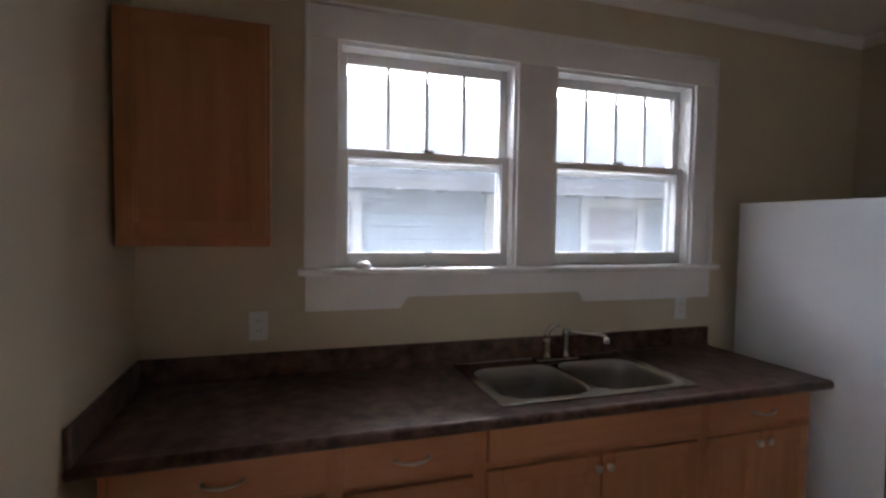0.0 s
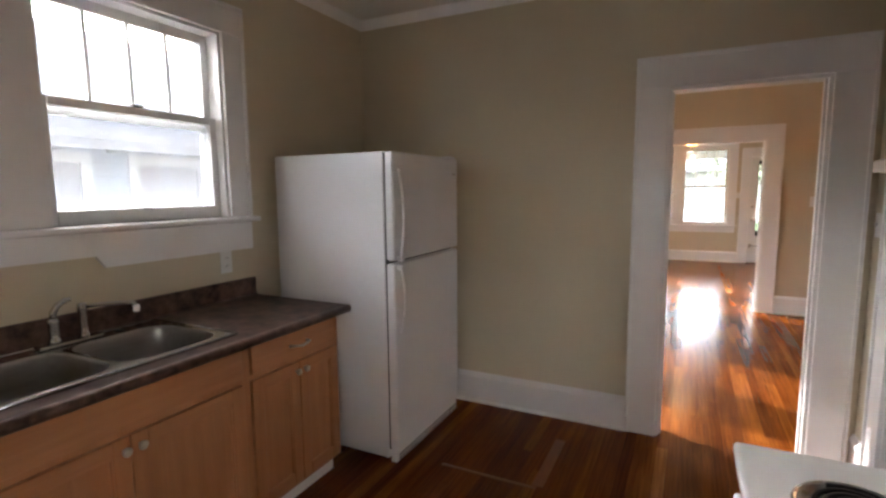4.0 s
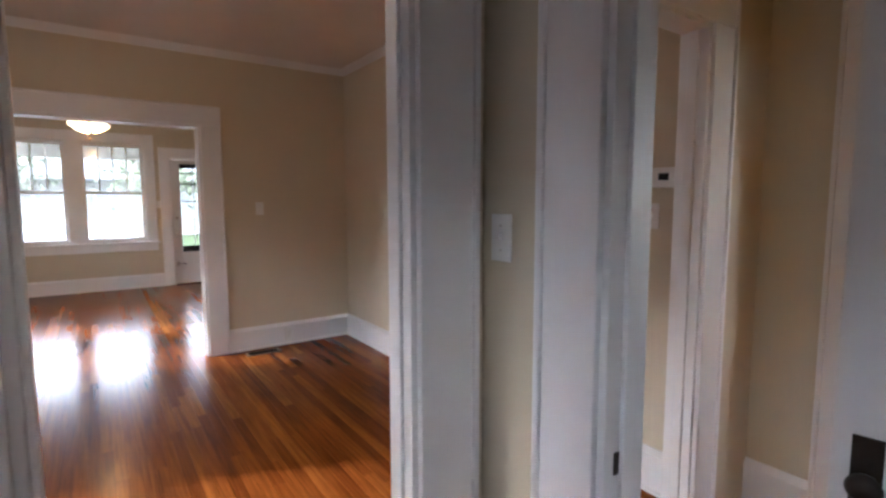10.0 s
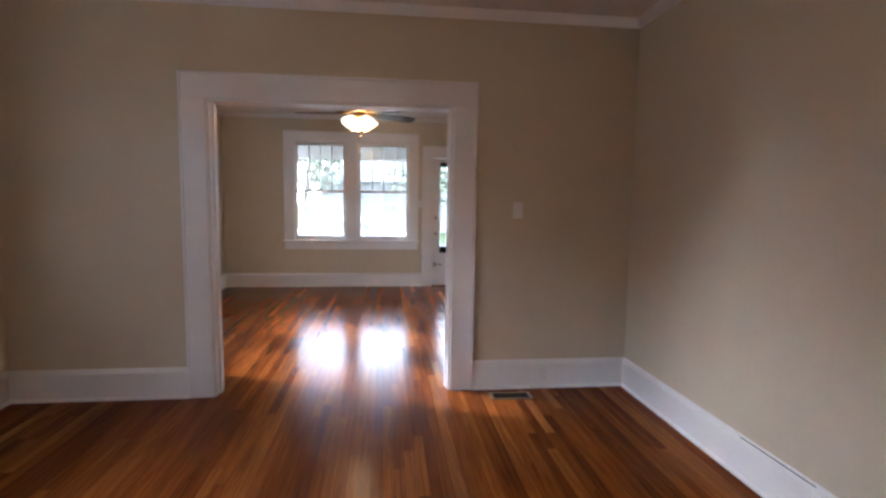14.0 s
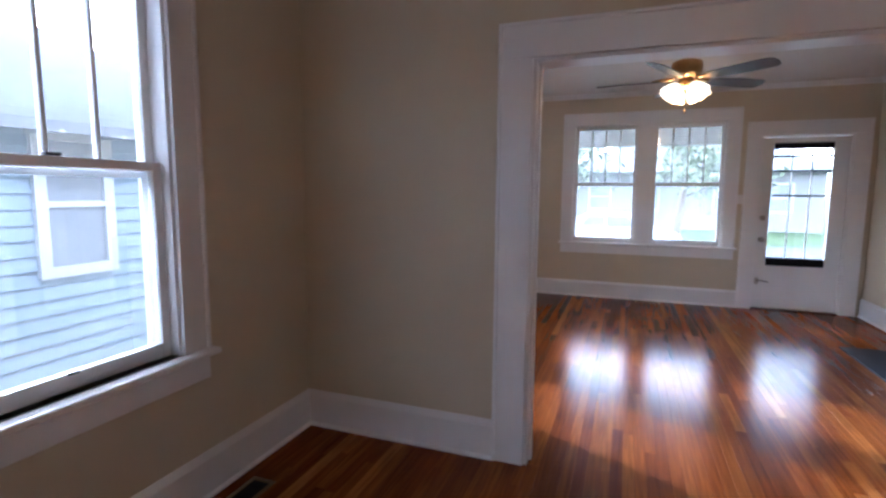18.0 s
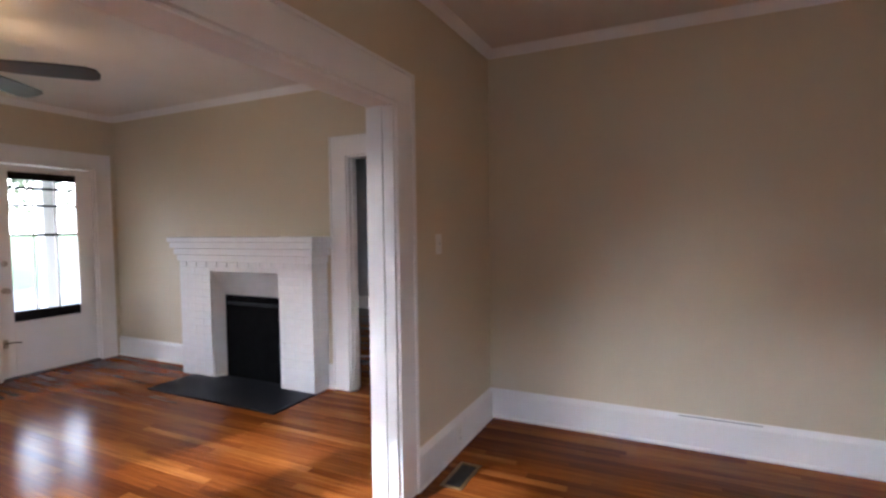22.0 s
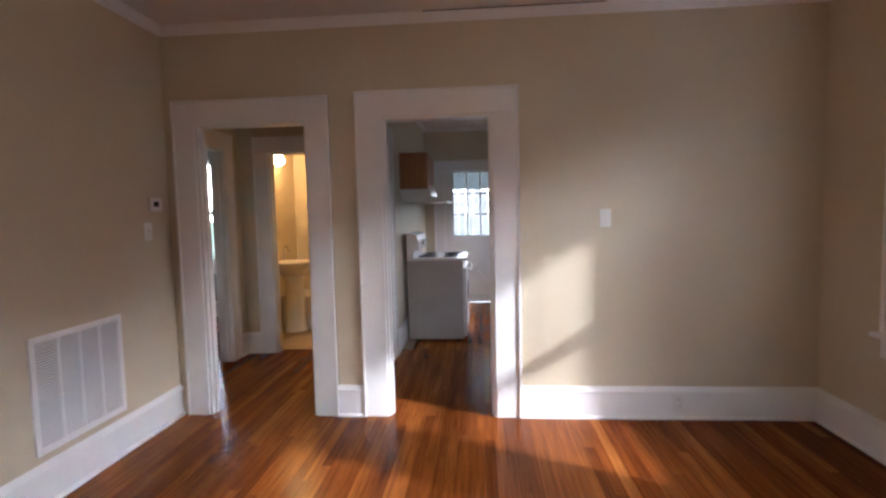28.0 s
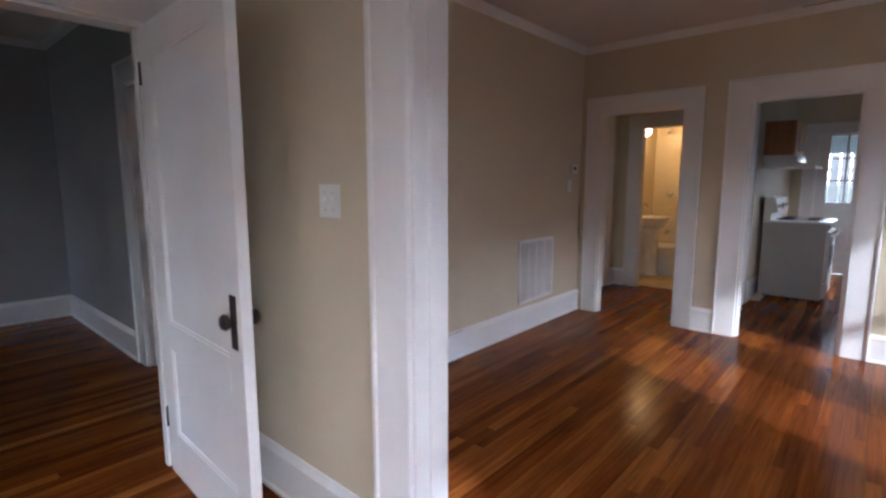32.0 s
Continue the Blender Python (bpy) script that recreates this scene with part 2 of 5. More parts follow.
def floor_material(name, island):
    m = bpy.data.materials.new(name)
    m.use_nodes = True
    n, l = m.node_tree.nodes, m.node_tree.links
    b = n["Principled BSDF"]
    rnd = n.new("ShaderNodeNewGeometry").outputs["Random Per Island"] if island else n.new("ShaderNodeObjectInfo").outputs["Random"]
    tone = n.new("ShaderNodeValToRGB")
    e = tone.color_ramp.elements
    e[0].position, e[0].color = 0.0, (0.180, 0.048, 0.0098, 1)
    e[1].position, e[1].color = 1.0, (0.51, 0.200, 0.047, 1)
    for at, c in ((0.30, (0.260, 0.073, 0.0140, 1)), (0.65, (0.315, 0.096, 0.0190, 1)), (0.88, (0.375, 0.124, 0.0255, 1))):
        k = e.new(at)
        k.color = c
    l.new(rnd, tone.inputs[0])
    tc, mp = n.new("ShaderNodeTexCoord"), n.new("ShaderNodeMapping")
    mp.inputs["Scale"].default_value = (1.2, 30, 1)
    l.new(tc.outputs["Object"], mp.inputs[0])
    t = n.new("ShaderNodeTexNoise")
    t.noise_dimensions = "4D"
    t.inputs["Scale"].default_value, t.inputs["Detail"].default_value, t.inputs["Roughness"].default_value = 2.0, 5.0, 0.6
    l.new(mp.outputs[0], t.inputs["Vector"])
    w = n.new("ShaderNodeMath")
    w.operation = "MULTIPLY"
    w.inputs[1].default_value = 40.0
    l.new(rnd, w.inputs[0])
    l.new(w.outputs[0], t.inputs["W"])
    mul = n.new("ShaderNodeMix")
    mul.data_type, mul.blend_type = "RGBA", "MULTIPLY"
    mul.inputs[0].default_value = 0.85
    ramp = n.new("ShaderNodeValToRGB")
    ramp.color_ramp.elements[0].position, ramp.color_ramp.elements[1].position = 0.3, 0.62
    ramp.color_ramp.elements[0].color, ramp.color_ramp.elements[1].color = (0.45, 0.36, 0.30, 1), (1.12, 1.12, 1.08, 1)
    l.new(t.outputs["Fac"], ramp.inputs[0])
    l.new(tone.outputs[0], mul.inputs[6])
    l.new(ramp.outputs[0], mul.inputs[7])
    # darker, redder areas where old finish and traffic have stained the boards
    t3 = n.new("ShaderNodeTexNoise")
    t3.inputs["Scale"].default_value, t3.inputs["Detail"].default_value = 1.5, 3.0
    mp3 = n.new("ShaderNodeMapping")
    mp3.inputs["Scale"].default_value = (0.9, 2.4, 1)
    l.new(n.new("ShaderNodeNewGeometry").outputs["Position"], mp3.inputs[0])
    l.new(mp3.outputs[0], t3.inputs["Vector"])
    r3 = n.new("ShaderNodeValToRGB")
    r3.color_ramp.elements[0].position, r3.color_ramp.elements[1].position = 0.30, 0.66
    r3.color_ramp.elements[0].color, r3.color_ramp.elements[1].color = (0.36, 0.27, 0.23, 1), (1, 1, 1, 1)
    l.new(t3.outputs["Fac"], r3.inputs[0])
    mul2 = n.new("ShaderNodeMix")
    mul2.data_type, mul2.blend_type = "RGBA", "MULTIPLY"
    mul2.inputs[0].default_value = 0.45
    l.new(mul.outputs[2], mul2.inputs[6])
    l.new(r3.outputs[0], mul2.inputs[7])
    # one aged varnish over all the boards
    mul3 = n.new("ShaderNodeMix")
    mul3.data_type, mul3.blend_type = "RGBA", "MULTIPLY"
    mul3.inputs[0].default_value = 1.0
    l.new(mul2.outputs[2], mul3.inputs[6])
    mul3.inputs[7].default_value = (0.77, 0.73, 0.71, 1)
    l.new(mul3.outputs[2], b.inputs["Base Color"])
    b.inputs["Roughness"].default_value = 0.20
    b.inputs["Specular IOR Level"].default_value = 0.085
    bp = n.new("ShaderNodeBump")
    bp.inputs["Strength"].default_value, bp.inputs["Distance"].default_value = 0.02, 0.001
    l.new(t.outputs["Fac"], bp.inputs["Height"])
    l.new(bp.outputs[0], b.inputs["Normal"])
    return m


M_PLANK = floor_material("oak_plank", False)
M_PLANKS = floor_material("oak_planks", True)


# ---- builders ----
def box(bm, x0, y0, z0, x1, y1, z1):
    v = [bm.verts.new(p) for p in ((x0, y0, z0), (x1, y0, z0), (x1, y1, z0), (x0, y1, z0), (x0, y0, z1), (x1, y0, z1), (x1, y1, z1), (x0, y1, z1))]
    for f in ((0, 3, 2, 1), (4, 5, 6, 7), (0, 1, 5, 4), (1, 2, 6, 5), (2, 3, 7, 6), (3, 0, 4, 7)):
        bm.faces.new([v[i] for i in f])


def soft_box(x0, y0, z0, x1, y1, z1, r=0.004, seg=2):
    bm = bmesh.new()
    box(bm, min(x0, x1), min(y0, y1), min(z0, z1), max(x0, x1), max(y0, y1), max(z0, z1))
    r = min(r, 0.45 * min(abs(x1 - x0), abs(y1 - y0), abs(z1 - z0)))
    bmesh.ops.bevel(bm, geom=bm.edges[:], offset=r, segments=seg, affect="EDGES", profile=0.5)
    return bm


def boxes(*bs):
    bm = bmesh.new()
    for b in bs:
        box(bm, *b)
    return bm


def profile(points, along, length, at=(0, 0, 0)):
    """A prism: the (u, v) outline swept along 'x' or 'y'; u is the other level axis, v is up."""
    bm = bmesh.new()
    def place(s, u, v):
        return (at[0] + s, at[1] + u, at[2] + v) if along == "x" else (at[0] + u, at[1] + s, at[2] + v)
    a = [bm.verts.new(place(0, u, v)) for u, v in points]
    b = [bm.verts.new(place(length, u, v)) for u, v in points]
    k = len(points)
    for i in range(k):
        bm.faces.new((a[i], a[(i + 1) % k], b[(i + 1) % k], b[i]))
    bm.faces.new(a[::-1])
    bm.faces.new(b)
    bmesh.ops.recalc_face_normals(bm, faces=bm.faces[:])
    return bm


def lathe(points, seg=24, at=(0, 0, 0), axis="z"):
    """A turned shape from (radius, height) pairs."""
    bm = bmesh.new()
    rings = []
    for r, h in points:
        ring = []
        for i in range(seg):
            a = 2 * math.pi * i / seg
            p = (r * math.cos(a), r * math.sin(a), h)
            p = p if axis == "z" else ((p[0], p[2], p[1]) if axis == "y" else (p[2], p[0], p[1]))
            ring.append(bm.verts.new((p[0] + at[0], p[1] + at[1], p[2] + at[2])))
        rings.append(ring)
    for r0, r1 in zip(rings, rings[1:]):
        for i in range(seg):
            bm.faces.new((r0[i], r0[(i + 1) % seg], r1[(i + 1) % seg], r1[i]))
    bm.faces.new(rings[0][::-1])
    bm.faces.new(rings[-1])
    bmesh.ops.remove_doubles(bm, verts=bm.verts[:], dist=1e-5)
    bmesh.ops.recalc_face_normals(bm, faces=bm.faces[:])
    for f in bm.faces:
        f.smooth = True
    return bm


def tube(points, r, seg=10):
    """A round bar through the points."""
    bm = bmesh.new()
    pts = [Vector(p) for p in points]
    rings = []
    for i, p in enumerate(pts):
        d = (pts[min(i + 1, len(pts) - 1)] - pts[max(i - 1, 0)]).normalized()
        q = d.to_track_quat("Z", "Y")
        rr = r[i] if isinstance(r, (list, tuple)) else r
        rings.append([bm.verts.new(p + q @ Vector((rr * math.cos(2 * math.pi * k / seg), rr * math.sin(2 * math.pi * k / seg), 0))) for k in range(seg)])
    for a, b in zip(rings, rings[1:]):
        for k in range(seg):
            bm.faces.new((a[k], a[(k + 1) % seg], b[(k + 1) % seg], b[k]))
    bm.faces.new(rings[0][::-1])
    bm.faces.new(rings[-1])
    bmesh.ops.recalc_face_normals(bm, faces=bm.faces[:])
    for f in bm.faces:
        f.smooth = True
    return bm


def mesh_object(name, bm, mat, parent=None):
    me = bpy.data.meshes.new(name)
    bm.to_mesh(me)
    bm.free()
    me.materials.append(mat)
    ob = new(name, me)
    if parent is not None:
        ob.parent = parent
    return ob


def part(name, bm, mat, parent, label=""):
    ob = mesh_object(name, bm, mat, parent)
    return tagged(ob, label) if label else ob


def thing(name, x, y, z, label, category, group="", kind="", rz=0):
    ob = new(name)
    ob.empty_display_size = 0.1
    ob.matrix_basis = pose(x, y, z, 0, 0, rz)
    return tagged(ob, label, category, group, kind)


def structure(name, bm, mat, label, category="wall"):
    return tagged(mesh_object(name, bm, mat), label, category, "", "structure")


def wall(name, axis, lo, hi, face, back, openings, label, z0=-0.02, z1=2.72, mat=None):
    """A wall between face and back, along the axis from lo to hi, with (from, to, bottom, top) openings."""
    bm = bmesh.new()
    def put(a0, a1, b0, b1):
        if a1 - a0 < 1e-4 or b1 - b0 < 1e-4:
            return
        p, q = min(face, back), max(face, back)
        box(bm, *((a0, p, b0, a1, q, b1) if axis == "x" else (p, a0, b0, q, a1, b1)))
    at = lo
    for a0, a1, b0, b1 in sorted(openings):
        put(at, a0, z0, z1)
        put(a0, a1, z0, b0)
        put(a0, a1, b1, z1)
        at = a1
    put(at, hi, z0, z1)
    return structure(name, bm, mat or M_WALL, label)


# ---- plan ----
K_W, K_WB, K_E, K_S, N_Y = -0.182, -0.56, 3.655, -0.655, 2.345
D_W, D_E, D_S = 3.755, 7.42, -1.95
L_W, L_E, L_S = 7.565, 11.92, -1.99
H_W, H_S, H_N = 2.20, -2.22, -0.780
CEIL = 2.68
OUT = 0.15
KD = (-0.452, 0.286)
HD = (-1.735, -0.955)
OP = (-0.615, 1.035)
KH = (2.462, 3.285)
SD = (7.80, 8.72)
FD = (-1.775, -0.875)
BD = (-0.36, 0.55)
BATH = (-1.905, -1.125)
HS = (2.50, 3.25)
HEAD = 2.03
K_UNITS = ((0.565, 1.385), (1.585, 2.412))
D_UNITS = ((4.40, 5.235), (5.705, 6.535))
L_UNITS = ((-1.290, -0.485), (-0.310, 0.515))
S_UNITS = ((8.40, 9.235), (9.60, 10.435))
J_Y = 0.95

# ---- structure ----
structure("ceiling", boxes((-0.9, -5.9, CEIL, 12.1, 2.55, CEIL + 0.1)), M_CEIL, "off-white textured plaster ceiling, slightly uneven", "ceiling")
wall("wall_north_kitchen", "x", K_WB - 0.15, K_E + 0.05, N_Y, N_Y + OUT, [(a, b, 1.345, 2.285) for a, b in K_UNITS], "beige painted kitchen wall with two windows")
wall("wall_north_dining", "x", K_E + 0.05, D_E + 0.06, N_Y, N_Y + OUT, [(a, b, 0.70, 2.285) for a, b in D_UNITS], "beige painted dining room wall with two windows")
wall("wall_north_living", "x", D_E + 0.06, L_E + OUT, N_Y, N_Y + OUT, [(a, b, 0.70, 2.285) for a, b in S_UNITS], "beige painted living room wall with added side windows")
wall("wall_kitchen_pantry", "y", J_Y, N_Y, K_W, K_W - 0.10, [], "beige painted kitchen wall beside the counter")
wall("wall_kitchen_jog", "x", K_WB, K_W - 0.10, J_Y, J_Y + 0.10, [], "beige painted short return wall")
wall("wall_west_kitchen", "y", -2.6, N_Y, K_WB, K_WB - OUT, [(BD[0], BD[1], -0.02, HEAD)], "beige painted kitchen wall with the back door")
wall("wall_kitchen_dining", "y", K_S, N_Y, K_E, D_W, [(KD[0], KD[1], -0.02, HEAD)], "beige painted wall between kitchen and dining room")
wall("wall_hall_dining", "y", D_S - 0.3, K_S, K_E, D_W, [(HD[0], HD[1], -0.02, HEAD)], "beige painted wall between hall and dining room")
wall("wall_south_kitchen", "x", K_WB, K_E, K_S, H_N, [(KH[0], KH[1], -0.02, HEAD)], "beige painted kitchen wall behind the stove")
wall("wall_south_dining", "x", D_W, D_E + 0.06, D_S, D_S - 0.11, [], "beige painted dining room wall with a return air grille")
wall("wall_dining_living", "y", D_S - 0.11, N_Y, D_E, L_W, [(OP[0], OP[1], -0.02, HEAD)], "beige painted wall with a wide cased opening")
wall("wall_south_living", "x", L_W, L_E, L_S, L_S - 0.11, [(SD[0], SD[1], -0.02, HEAD)], "beige painted living room wall with fireplace and bedroom door")
wall("wall_east_living", "y", -5.9, N_Y, L_E, L_E + OUT, [(-b, -a, 0.72, 2.285) for a, b in L_UNITS] + [(FD[0], FD[1], -0.02, HEAD + 0.06), (-4.6, -3.6, 0.72, 2.285)], "beige painted living room wall with windows and front door")
wall("wall_west_hall", "y", H_S, H_N, H_W, H_W - 0.10, [(BATH[0], BATH[1], -0.02, HEAD)], "beige painted hall wall with the bathroom door")
wall("wall_south_hall", "x", H_W - 0.10, K_E + 0.1, H_S, H_S - 0.11, [(HS[0], HS[1], -0.02, HEAD)], "beige painted hall wall with a bedroom door")
wall("wall_south_bath", "x", K_WB, H_W - 0.1, -2.32, -2.42, [], "plain painted bathroom wall above the sink")
wall("wall_west_bath", "y", -2.5, H_N, 0.45, 0.35, [], "tiled bathroom wall", mat=M_TILE)
wall("wall_bed_west", "y", -5.9, -2.6, 0.35, 0.20, [(-4.10, -3.22, 0.76, 2.2)], "grey painted bedroom wall", mat=M_BEDWALL)
wall("wall_bed_south", "x", 0.2, L_E, -5.75, -5.9, [(1.2, 2.1, 0.72, 2.2)], "plain grey painted bedroom wall", mat=M_BEDWALL)
wall("wall_bed_middle", "y", -5.75, L_S - 0.11, 7.42, 7.30, [(-3.55, -2.80, -0.02, HEAD)], "grey painted bedroom wall with a closet door", mat=M_BEDWALL)
wall("wall_bed_east", "y", -5.75, -2.06, 4.6, 4.7, [], "plain grey painted bedroom wall", mat=M_BEDWALL)
wall("wall_closet", "y", -5.75, -2.1, 6.6, 6.5, [], "plain closet wall")


def casing_set(parent, lo, hi, top, w, names=("casing", "casing", "head_casing"), z0=0.0, proud=0.02):
    """Flat boards with a raised outer band round an opening; local x along the wall, y into the wall."""
    y0, y1 = (-proud, 0.0)
    for a, b in ((lo - w, lo), (hi, hi + w)):
        part(names[0], soft_box(a, y0, z0, b, y1, top, 0.003), M_TRIM, parent)
    part(names[2], soft_box(lo - w, y0 - 0.001, top, hi + w, y1, top + w, 0.003), M_TRIM, parent)
    bw = 0.018
    for a in (lo - w - 0.004, hi + w - bw + 0.004):
        part("back_band", soft_box(a, y0 - 0.012, z0, a + bw, y1, top + w + 0.004, 0.005), M_TRIM, parent)
    part("back_band", soft_box(lo - w - 0.004 + bw, y0 - 0.012, top + w - bw + 0.004, hi + w - bw + 0.004, y1, top + w + 0.004, 0.005), M_TRIM, parent)


def cased_opening(name, axis, lo, hi, face_a, face_b, w, label, top=HEAD, sides="ab", joints=""):
    """A doorway's lining and its casings on both sides. face_a is the face with the smaller coordinate."""
    root = thing(name, 0, 0, 0, label, "door frame", kind="structure")
    t = 0.018
    for a in (lo, hi - t):
        b = (a, face_a - 0.004, 0, a + t, face_b + 0.004, top) if axis == "x" else (face_a - 0.004, a, 0, face_b + 0.004, a + t, top)
        part("jamb", soft_box(*b, 0.002), M_TRIM, root)
        mid = 0.5 * (face_a + face_b)
        s = (a + t, a + t + 0.012) if a == lo else (a - 0.012, a)
        b = (s[0], mid - 0.02, 0, s[1], mid + 0.02, top - t) if axis == "x" else (mid - 0.02, s[0], 0, mid + 0.02, s[1], top - t)
        part("door_stop", soft_box(*b, 0.003), M_TRIM, root)
    b = (lo + t, face_a - 0.004, top - t, hi - t, face_b + 0.004, top) if axis == "x" else (face_a - 0.004, lo + t, top - t, face_b + 0.004, hi - t, top)
    part("head_jamb", soft_box(*b, 0.002), M_TRIM, root)
    for side in sides:
        sub = new("casing_frame")
        sub.parent = root
        if axis == "x":
            sub.matrix_basis = pose(0, face_a, 0) if side == "a" else pose(0, face_b, 0, 0, 0, 180)
            l, h = (lo, hi) if side == "a" else (-hi, -lo)
        else:
            sub.matrix_basis = pose(face_a, 0, 0, 0, 0, -90) if side == "a" else pose(face_b, 0, 0, 0, 0, 90)
            l, h = (-hi, -lo) if side == "a" else (lo, hi)
        casing_set(sub, l, h, top, w)
        # dark strips painted as the shadow in the cracked joint beside the casing
        if side in joints:
            for a in (l - w - 0.0065, h + w + 0.0045):
                part("joint_shadow", boxes((a, -0.004, 0.0, a + 0.002, 0.0, top + w)), M_DARK, sub)
    return root


cased_opening("door_frame_kitchen", "y", KD[0], KD[1], K_E, D_W, 0.166, "white painted cased doorway between kitchen and dining room", joints="b")
cased_opening("door_frame_hall", "y", HD[0], HD[1], K_E, D_W, 0.150, "white painted cased doorway from dining room to hall", joints="b")
cased_opening("door_frame_wide", "y", OP[0], OP[1], D_E, L_W, 0.162, "wide white painted cased opening to the living room")
cased_opening("door_frame_kitchen_hall", "x", KH[0], KH[1], H_N, K_S, 0.155, "white painted doorway from kitchen to hall")
cased_opening("door_frame_bath", "y", BATH[0], BATH[1], H_W - 0.1, H_W, 0.15, "white painted bathroom doorway")
cased_opening("door_frame_bedroom", "x", HS[0], HS[1], H_S - 0.11, H_S, 0.15, "white painted bedroom doorway off the hall")
cased_opening("door_frame_front_bedroom", "x", SD[0], SD[1], L_S - 0.11, L_S, 0.162, "white painted bedroom doorway beside the fireplace")
cased_opening("door_frame_front", "y", FD[0], FD[1], L_E, L_E + OUT, 0.155, "white painted front door frame", top=HEAD + 0.06)
cased_opening("door_frame_back", "y", BD[0], BD[1], K_WB - OUT, K_WB, 0.15, "white painted back door frame", top=HEAD)
cased_opening("door_frame_closet", "y", -3.55, -2.80, 7.30, 7.42, 0.15, "white painted closet doorway in the dark bedroom")

BASE = ((0.0, 0.0), (0.030, 0.0), (0.030, 0.010), (0.019, 0.022), (0.019, 0.172), (0.025, 0.176), (0.025, 0.186), (0.012, 0.205), (0.006, 0.215), (0.0, 0.215))
CROWN = ((0.0, 0.0), (0.010, 0.0), (0.013, 0.008), (0.024, 0.020), (0.036, 0.036), (0.040, 0.044), (0.048, 0.047), (0.048, 0.058), (0.0, 0.058))


def trim_run(name, outline, axis, lo, hi, face, way, z, label):
    """Trim along a wall; way is +1 or -1, the side of the wall that it stands on."""
    pts = [(u * way, v) for u, v in outline]
    bm = profile(pts, axis, hi - lo, (lo, face, z) if axis == "x" else (face, lo, z))
    tagged(mesh_object(name, bm, M_TRIM), label, "trim", "", "structure")


for axis, lo, hi, face, way in (
    ("y", KD[1] + 0.17, N_Y, K_E, -1), ("x", K_WB, 1.0, K_S, 1), ("x", 1.0, KH[0] - 0.16, K_S, 1), ("x", KH[1] + 0.16, K_E, K_S, 1),
    ("x", D_W, D_E, N_Y, -1), ("y", KD[1] + 0.17, N_Y, D_W, 1), ("y", HD[1] + 0.154, KD[0] - 0.17, D_W, 1), ("x", D_W, D_E, D_S, 1),
    ("y", D_S, OP[0] - 0.166, D_E, -1), ("y", OP[1] + 0.166, N_Y, D_E, -1),
    ("y", L_S, OP[0] - 0.166, L_W, 1), ("y", OP[1] + 0.166, N_Y, L_W, 1), ("x", L_W, L_E, N_Y, -1), ("y", FD[1] + 0.16, N_Y, L_E, -1),
    ("x", 10.61, L_E, L_S, 1), ("x", SD[1] + 0.166, 8.95, L_S, 1),
    ("y", H_S, BATH[0] - 0.154, H_W, 1), ("y", BATH[1] + 0.154, H_N, H_W, 1), ("x", H_W, HS[0] - 0.154, H_S, 1), ("x", HS[1] + 0.154, K_E, H_S, 1), ("x", H_W, KH[0] - 0.16, H_N, -1),
    ("y", -5.75, -3.71, 7.42, 1), ("x", 7.42, L_E, -5.75, 1), ("y", -2.64, L_S - 0.11, 7.42, 1),
    ("y", -5.75, -2.6, 0.35, 1), ("x", 0.35, 4.6, -5.75, 1),
):
    trim_run("baseboard", BASE, axis, lo, hi, face, way, 0.0, "tall white painted wooden baseboard with a moulded cap")
for axis, lo, hi, face, way in (
    ("x", K_W, K_E, N_Y, -1), ("y", K_S, N_Y, K_E, -1), ("x", K_WB, K_E, K_S, 1), ("y", K_S, J_Y, K_WB, 1),
    ("x", D_W, D_E, N_Y, -1), ("x", D_W, D_E, D_S, 1), ("y", D_S, N_Y, D_W, 1), ("y", D_S, N_Y, D_E, -1),
    ("x", L_W, L_E, N_Y, -1), ("x", L_W, L_E, L_S, 1), ("y", L_S, N_Y, L_W, 1), ("y", L_S, N_Y, L_E, -1),
    ("x", 7.42, L_E, -5.75, 1), ("y", -5.75, L_S - 0.11, 7.42, 1),
):
    trim_run("crown_moulding", CROWN, axis, lo, hi, face, way, CEIL - 0.058, "white painted crown moulding with a small cove")


# ---- windows ----
def window(name, m, units, sill, head, rail, label, apron=0.13, shaped=False, w=0.13, glass=None, screen=False):
    """A group of double-hung windows: local x along the wall, y outwards, z up. Upper sashes have four tall panes."""
    root = thing(name, 0, 0, 0, label, "window", kind="structure")
    root.matrix_basis = m
    lo, hi = units[0][0], units[-1][1]
    part("side_casing", soft_box(lo - w, -0.020, sill, lo, 0, head, 0.003), M_TRIM, root)
    part("side_casing", soft_box(hi, -0.020, sill, hi + w, 0, head, 0.003), M_TRIM, root)
    for (a0, a1), (b0, b1) in zip(units, units[1:]):
        part("mullion_casing", soft_box(a1, -0.020, sill, b0, 0, head, 0.003), M_TRIM, root)
    part("head_casing", soft_box(lo - w, -0.021, head, hi + w, 0, head + 0.145, 0.003), M_TRIM, root)
    part("back_band", soft_box(lo - w - 0.004, -0.032, head + 0.131, hi + w + 0.004, 0, head + 0.149, 0.005), M_TRIM, root)
    for a in (lo - w - 0.004, hi + w - 0.014):
        part("back_band", soft_box(a, -0.032, sill, a + 0.018, 0, head + 0.131, 0.005), M_TRIM, root)
    part("window_sill", soft_box(lo - w - 0.03, -0.065, sill - 0.028, hi + w + 0.03, 0.0, sill, 0.009, 3), M_TRIM, root)
    x0, x1 = lo - w, hi + w
    z1, z0 = sill - 0.028, sill - 0.028 - apron
    if shaped:
        c0, c1, up = x0 + 0.40, x1 - 0.78, 0.05
        pts = ((x0, z0), (c0, z0), (c0 + 0.035, z0 + up), (c1 - 0.035, z0 + up), (c1, z0), (x1, z0), (x1, z1), (x0, z1))
